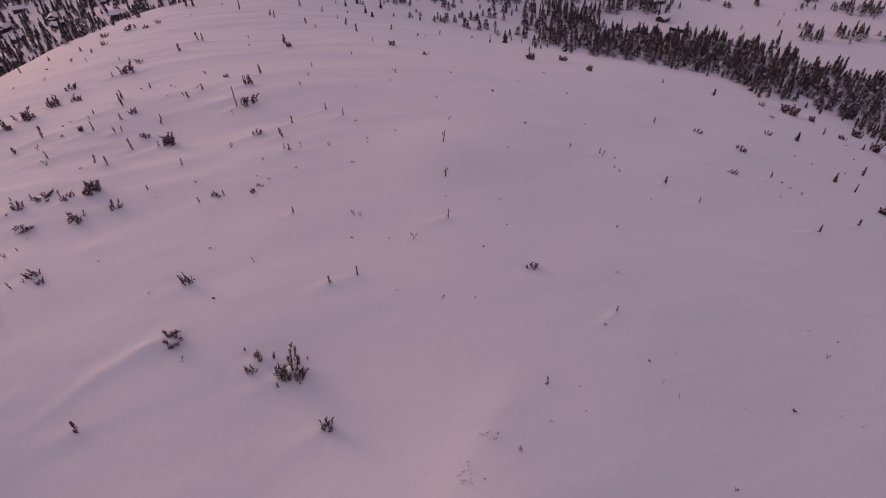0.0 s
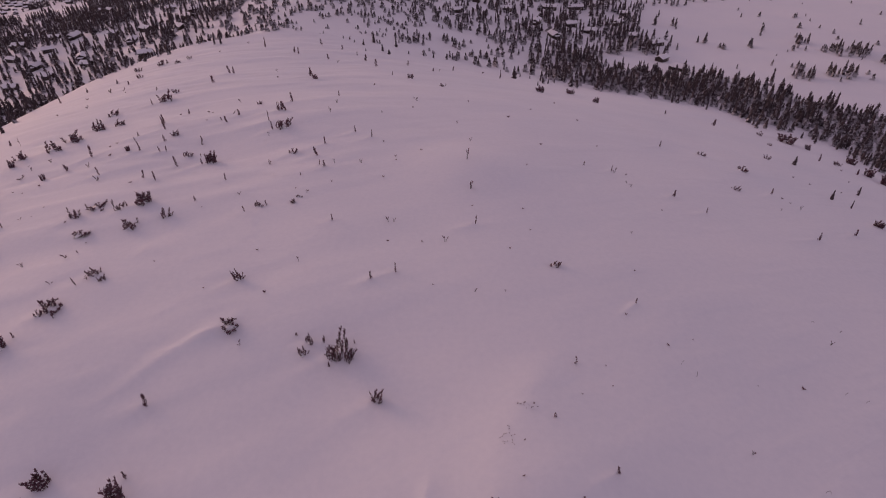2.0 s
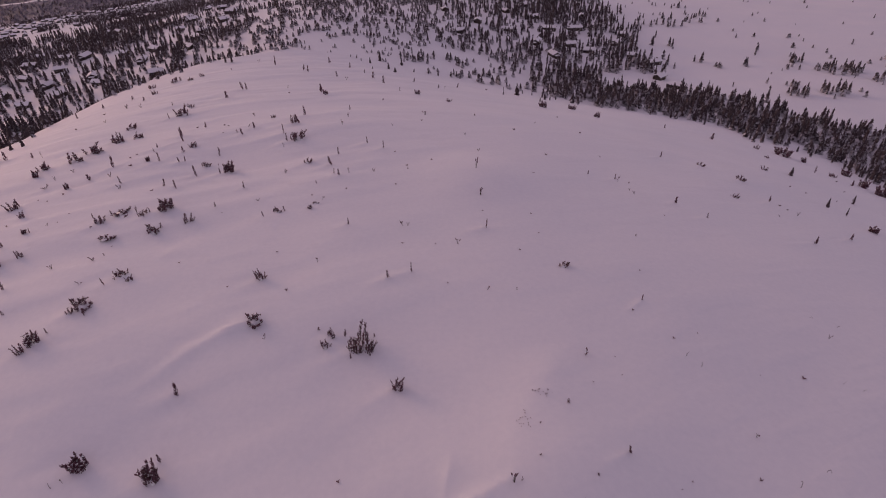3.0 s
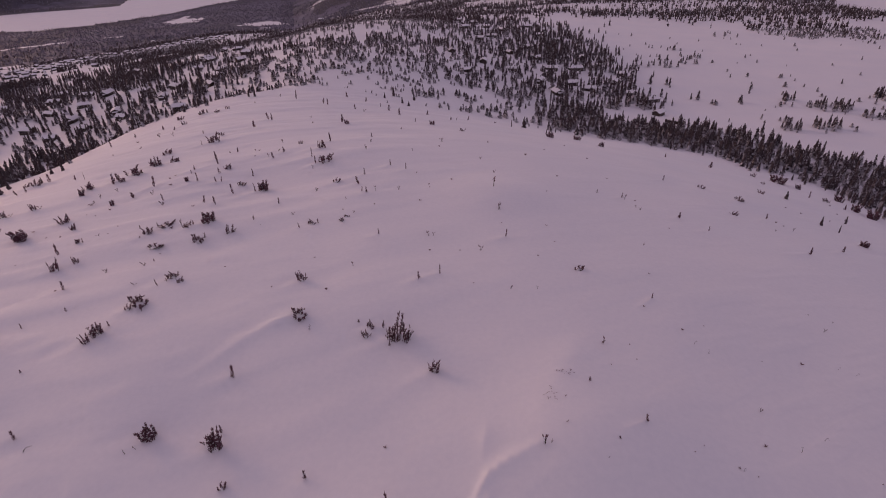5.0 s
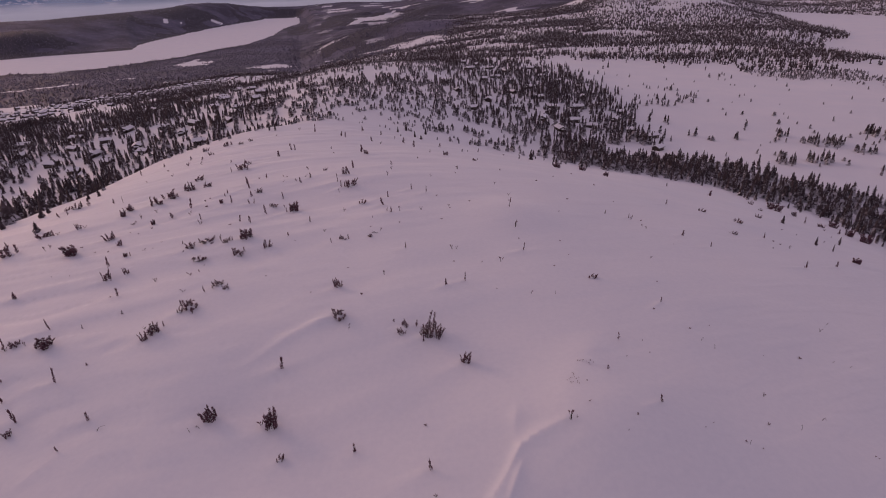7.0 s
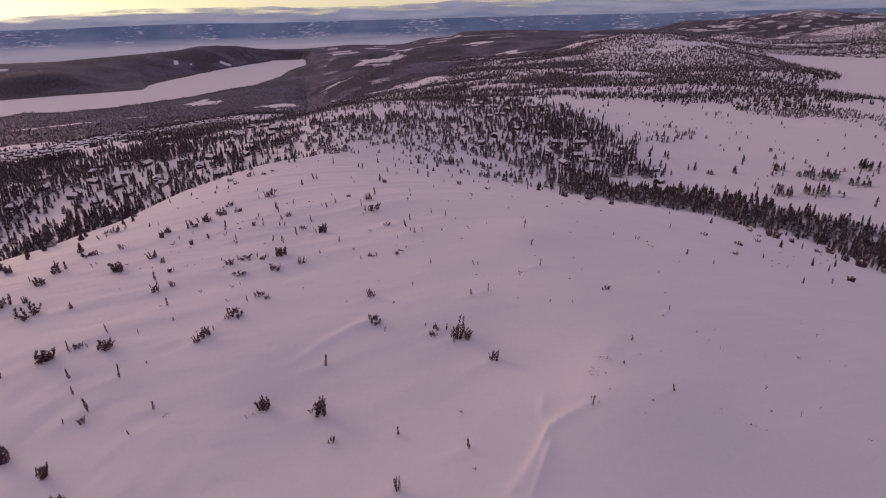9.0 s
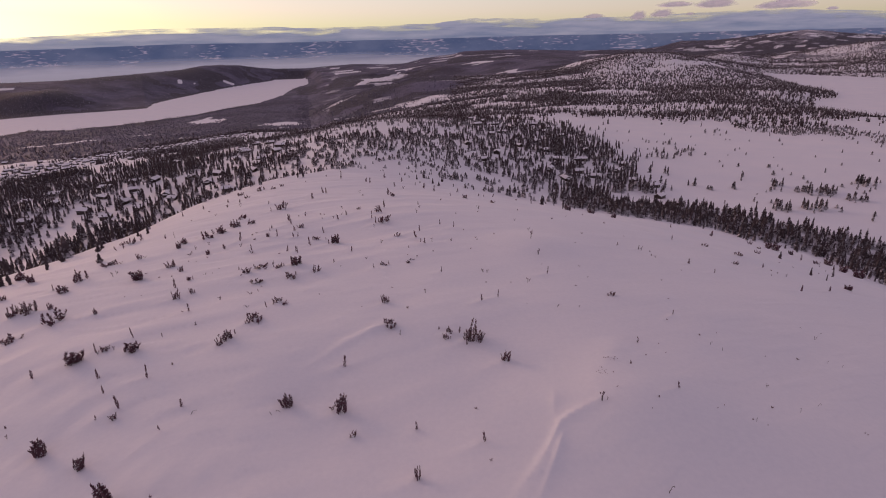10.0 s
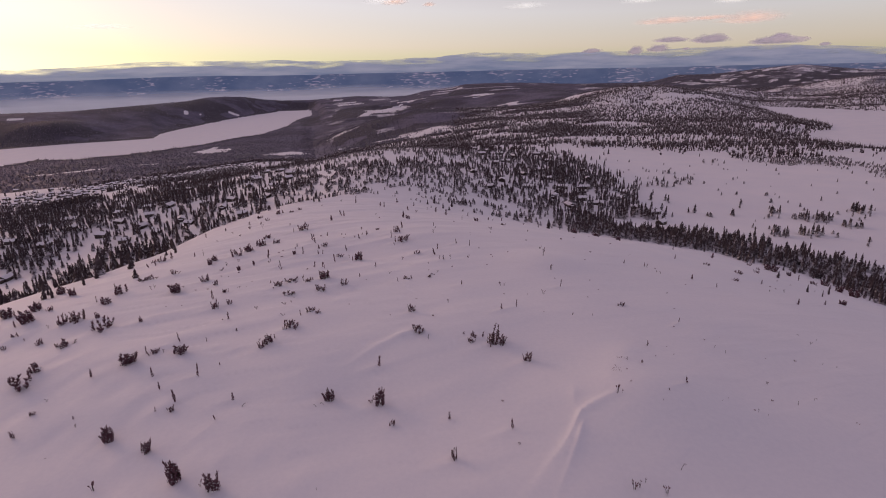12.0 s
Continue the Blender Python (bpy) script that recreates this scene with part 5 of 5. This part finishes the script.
def cabin(L, W, wing):
    """A log cabin with a gabled roof under thick snow; L along the ridge."""
    root = new("cabin")
    ev, rd = 2.5, 2.5 + W * 0.24
    bm = bmesh.new()
    prof = ((-W / 2, -1.2), (W / 2, -1.2), (W / 2, ev), (0, rd), (-W / 2, ev))
    a = [bm.verts.new((-L / 2, y, z)) for y, z in prof]
    b = [bm.verts.new((L / 2, y, z)) for y, z in prof]
    bm.faces.new(a[::-1])
    bm.faces.new(b)
    for k in range(5):
        bm.faces.new([a[k], a[(k + 1) % 5], b[(k + 1) % 5], b[k]])
    part("log_wall", bm, M_LOG, root)
    dz = 0.24 / 0.5
    for sgn in (-1, 1):
        bm = bmesh.new()
        slab(bm, L / 2 + 0.6, sgn * (W / 2 + 0.55), ev - 0.55 * dz + 0.02, 0, rd + 0.02, 0.14)
        bmesh.ops.recalc_face_normals(bm, faces=bm.faces)
        part("roof", bm, M_LOG, root)
        bm = bmesh.new()
        slab(bm, L / 2 + 0.72, sgn * (W / 2 + 0.62), ev - 0.62 * dz + 0.165, 0, rd + 0.165, 0.45)
        bmesh.ops.recalc_face_normals(bm, faces=bm.faces)
        bmesh.ops.bevel(bm, geom=[e for e in bm.edges], offset=0.14, segments=2, affect="EDGES")
        part("roof_snow", bm, M_SNOW, root, "thick white snow on the roof")
    bm = bmesh.new()
    box(bm, L * 0.18, L * 0.18 + 0.75, -0.4, 0.4, rd - 0.6, rd + 1.25)
    part("chimney", bm, M_STONE, root)
    for x, y, wx in ((-L * 0.28, -1, 1.3), (L * 0.05, -1, 1.0), (-L * 0.2, 1, 1.3), (L * 0.25, 1, 1.3)):
        yy = y * (W / 2 + 0.07)
        bm = bmesh.new()
        box(bm, x - wx / 2 - 0.1, x + wx / 2 + 0.1, min(yy, yy + y * 0.05), max(yy, yy + y * 0.05), 0.95, 2.15)
        win = part("window", bm, M_TRIM, root, "pale timber window frame")
        bm = bmesh.new()
        yy += y * 0.053
        box(bm, x - wx / 2, x + wx / 2, min(yy, yy + y * 0.02), max(yy, yy + y * 0.02), 1.05, 2.05)
        part("pane", bm, M_PANE, win, "dark glass pane")
    bm = bmesh.new()
    yy = -(W / 2 + 0.07)
    box(bm, L * 0.30, L * 0.30 + 0.95, yy - 0.06, yy, 0.1, 2.12)
    part("door", bm, M_TRIM, root)
    if wing:
        bm = bmesh.new()
        box(bm, -L / 2 - 2.6, -L / 2 + 0.02, -W * 0.30, W * 0.30, -1.2, 2.2)
        part("lean_to", bm, M_LOG, root)
        bm = bmesh.new()
        box(bm, -L / 2 - 2.9, -L / 2 - 0.05, -W * 0.34, W * 0.34, 2.205, 2.65)
        bmesh.ops.bevel(bm, geom=[e for e in bm.edges], offset=0.14, segments=2, affect="EDGES")
        part("lean_to_snow", bm, M_SNOW, root, "thick white snow on the lean-to")
    return tagged(root, "dark log cabin with thick snow on its roof", "cabin", "cabins in the wood")


CABIN_KINDS = [cabin(8.5, 6.2, False), cabin(9.5, 6.6, True), cabin(7.5, 5.8, False), cabin(11.0, 6.2, True)]
rc = np.random.default_rng(5)
for k, (x, y, w) in enumerate(CABINS):
    s = 0.30 + 0.055 * w
    m = pose(x, y, float(land(x, y)) + 0.2, 0, 0, rc.normal(15, 25) + (90 if rc.uniform() < 0.25 else 0))
    put(CABIN_KINDS[k % 4], k // 4, m, s, s)

# ---------------------------------------------------------------- shrubs on the bare top
def tuft(v, f, c, d, length, rad, r):
    """A ragged tuft of needles: a spindle along d."""
    d = Vector(d).normalized()
    a = d.orthogonal().normalized()
    b = d.cross(a)
    base = len(v)
    c = Vector(c)
    v.append(tuple(c - d * length * 0.45))
    spin = r.uniform(0, 6.28)
    for k in range(4):
        t = spin + 1.5708 * k
        q = c + (a * math.cos(t) + b * math.sin(t)) * rad * r.uniform(0.6, 1.3) + d * length * r.uniform(-0.15, 0.15)
        v.append(tuple(q))
    v.append(tuple(c + d * length * r.uniform(0.5, 0.75)))
    for k in range(4):
        f.append((base, base + 1 + (k + 1) % 4, base + 1 + k))
        f.append((base + 5, base + 1 + k, base + 1 + (k + 1) % 4))


def rod(v, f, pts, r0, r1):
    """A thin tapered three-sided twig along pts."""
    base = len(v)
    n = len(pts)
    for k, p in enumerate(pts):
        d = Vector(pts[min(k + 1, n - 1)]) - Vector(pts[max(k - 1, 0)])
        a = d.orthogonal().normalized()
        b = d.cross(a).normalized()
        rad = r0 + (r1 - r0) * k / (n - 1)
        for j in range(3):
            t = 2.0944 * j
            v.append(tuple(Vector(p) + (a * math.cos(t) + b * math.sin(t)) * rad))
    for k in range(n - 1):
        for j in range(3):
            a, b = base + 3 * k + j, base + 3 * k + (j + 1) % 3
            f += [(a, b, b + 3), (a, b + 3, a + 3)]


def snow_lump(v, f, c, rad, r):
    base = len(v)
    v.append((c[0], c[1], c[2] + rad * 0.5))
    for k in range(6):
        t = 1.0472 * k
        q = rad * r.uniform(0.75, 1.25)
        v.append((c[0] + q * math.cos(t), c[1] + q * math.sin(t), c[2] - rad * 0.15))
    v.append((c[0], c[1], c[2] - rad * 0.3))
    for k in range(6):
        f.append((base, base + 1 + k, base + 1 + (k + 1) % 6))
        f.append((base + 7, base + 1 + (k + 1) % 6, base + 1 + k))


def stem_path(x, y, h, lean, hook, r):
    pts = []
    for k in range(6):
        u = k / 5
        pts.append((x + lean[0] * u + hook[0] * max(0, u - 0.6) * 1.6, y + lean[1] * u + hook[1] * max(0, u - 0.6) * 1.6,
                    -0.12 + (h + 0.12) * (u if u < 0.8 else 0.8 + (u - 0.8) * 0.7)))
    return pts


def shrub_parts(r, stems, spread, lows, tufts, fat, size=1.0):
    """Stems with tufts of needles and lumps of snow caught in them, about one metre high and wide."""
    rods, cv, cf, wv, wf, pv, pf = [], [], [], [], [], [], []
    for k in range(stems):
        ang, rad = r.uniform(0, 6.28), spread * math.sqrt(r.uniform(0, 1))
        x, y = rad * math.cos(ang), rad * math.sin(ang)
        h = r.uniform(lows, 1.0) if k else 1.0
        lean = (x * 0.22 + r.normal(0, 0.06) - 0.03, y * 0.22 + r.normal(0, 0.06))
        hook = (r.normal(-0.12, 0.12), r.normal(-0.05, 0.1))
        pts = stem_path(x, y, h, lean, hook, r)
        sv, sf = [], []
        rod(sv, sf, pts, 0.028, 0.008)
        rods.append((sv, sf))
        n = max(4, int(1.45 * tufts * h * r.uniform(0.8, 1.2)))
        for j in range(n):
            u = 0.12 + 0.88 * (j + r.uniform(0, 0.8)) / n
            i = min(4, int(u * 5))
            p = Vector(pts[i]).lerp(Vector(pts[i + 1]), u * 5 - i)
            a = r.uniform(0, 6.28)
            arm = fat * (1.0 - 0.75 * u) * r.uniform(0.2, 1.0)
            d = (0.6 * math.cos(a), 0.6 * math.sin(a), r.uniform(0.7, 2.2))
            c = (p.x + math.cos(a) * arm, p.y + math.sin(a) * arm, max(0.03, p.z + r.uniform(-0.04, 0.05)))
            tuft(cv, cf, c, d, size * r.uniform(0.15, 0.27), size * r.uniform(0.022, 0.040), r)
            if j % 12 == 5:                      # a pat of snow caught on a bough
                snow_lump(pv, pf, (c[0], c[1], c[2] + 0.05), size * r.uniform(0.04, 0.075), r)
    snow_lump(wv, wf, (0, 0, 0.02), spread * 0.7 + 0.05, r)
    return rods, (cv, cf), (wv, wf), (pv, pf)


def tri_mesh(name, vf):
    return bulk_mesh(name, np.array(vf[0], dtype=float), np.array(vf[1], dtype=np.int32))


def shrub(name, parts, label, group):
    root = new(name)
    for stem in parts[0]:
        mesh_part("stem", tri_mesh("stem", stem), M_BARK, root)
    mesh_part("needles", tri_mesh("needles", parts[1]), M_DWARF, root)
    mesh_part("snow_mound", tri_mesh("snow_mound", parts[2]), M_SNOW, root, "white snow heaped round the stems")
    if parts[3][0]:
        tagged(mesh_part("caught_snow", tri_mesh("caught_snow", parts[3]), M_SNOW, root, "pats of white snow on the boughs"), kind="stuff")
    return tagged(root, label, "shrub", group)


def plant(protos, places, r, sink=0.0, stout=1.0, tall=1.05):
    for k, (x, y, h, w) in enumerate(places):
        m = pose(x, y, float(land(x, y)) - sink, r.normal(0, 3), r.normal(0, 3), r.uniform(0, 360))
        put(protos[k % len(protos)], k // len(protos), m, w * stout * 1.05, h * tall)


rs = np.random.default_rng(31)
plant([shrub("dwarf_spruce", shrub_parts(rs, 1, 0.02, 0.9, 34, 0.32, 1.5), "dark wind-bent dwarf spruce poking out of snow", "dwarf spruces") for k in range(7)], BENT, rs, 0.0, 1.2)
plant([shrub("spruce_thicket", shrub_parts(rs, n, 0.48, 0.35, 20, 0.12, 1.05), "loose clump of dark dwarf spruce stems in a snowdrift", "spruce thickets")
       for n in (8, 11, 9, 13, 12)], [p for p in THICKETS if p[2] <= 2.2], rs)
plant([shrub("spruce_thicket", shrub_parts(rs, n, 0.50, 0.3, 28, 0.12, 0.62), "large loose clump of dark dwarf spruce stems in snow", "spruce thickets")
       for n in (20, 17)], [p for p in THICKETS if p[2] > 2.2], rs)
plant([shrub("spruce_bush", shrub_parts(rs, n, 0.34, 0.5, 34, 0.13, 0.95), "dense dark bush of low spruce half buried in snow", "spruce bushes")
       for n in (13, 15, 14, 16)], BUSHES, rs, 0.0, 1.12, 1.22)


def sprig(r, twigs, leafy):
    root = new("birch_sprig")
    for k in range(twigs):
        sv, sf, cv, cf = [], [], [], []
        a = r.uniform(0, 6.28)
        out = r.uniform(0.15, 0.5)
        h = r.uniform(0.5, 1.0)
        pts = [(0.08 * math.cos(a), 0.08 * math.sin(a), -0.1), (out * 0.4 * math.cos(a), out * 0.4 * math.sin(a), h * 0.5),
               (out * math.cos(a + 0.2), out * math.sin(a + 0.2), h)]
        rod(sv, sf, pts, 0.03, 0.012)
        for j in range(leafy):
            u = r.uniform(0.35, 1.0)
            p = Vector(pts[1]).lerp(Vector(pts[2]), u)
            tuft(cv, cf, (p.x, p.y, p.z), (math.cos(a), math.sin(a), 0.8), r.uniform(0.16, 0.28), r.uniform(0.05, 0.085), r)
        twig = mesh_part("twig", tri_mesh("twig", (sv, sf)), M_TWIG, root)
        tagged(mesh_part("foliage", tri_mesh("foliage", (cv, cf)), M_DWARF, twig), kind="stuff")
    return tagged(root, "few thin bare brown twigs standing out of snow", "shrub", "birch sprigs")


plant([sprig(rs, n, b) for n, b in ((4, 3), (5, 3), (3, 4), (6, 2), (5, 4))], SPRIGS, rs)


def tip(r):
    v, f = [], []
    for k in range(4):
        a = r.uniform(0, 6.28)
        tuft(v, f, (0.2 * math.cos(a), 0.2 * math.sin(a), 0.35), (math.cos(a), math.sin(a), r.uniform(0.4, 1.5)), 0.8, 0.16, r)
    me = tri_mesh("shrub_tip", (v, f))
    me.materials.append(M_DWARF)
    return tagged(new("shrub_tip", me), "small dark tip of a buried shrub in snow", "shrub", "shrub tips")


plant([tip(rs) for k in range(4)], TIPS, rs)


def arch(r):
    v, f = [], []
    pts = [(0.5 * math.cos(t), r.normal(0, 0.03), -0.15 + 1.0 * math.sin(t)) for t in np.linspace(0.0, 2.5, 7)]
    rod(v, f, pts, 0.055, 0.025)
    me = tri_mesh("bent_twig", (v, f))
    me.materials.append(M_TWIG)
    return tagged(new("bent_twig", me), "thin dark twig bent in an arch over snow", "twig", "bent twigs")


plant([arch(rs) for k in range(3)], ARCHES, rs)

YOUNG_TREES = []
for tv, tf in SPRUCES[:4]:
    root = new("young_spruce")
    mesh_part("trunk", bulk_mesh("trunk", *trunk_template()), M_BARK, root)
    mesh_part("crown", bulk_mesh("crown", tv, tf), M_FROST, root)
    YOUNG_TREES.append(tagged(root, "young dark spruce dusted with snow on the slope", "tree", "young spruces"))
for k, (x, y, h, w) in enumerate(YOUNG):
    m = pose(x, y, float(land(x, y)) - 0.05, 0, 0, rs.uniform(0, 360))
    put(YOUNG_TREES[k % 4], k // 4, m, max(w * 2.0, h * 0.8), h * 1.2)
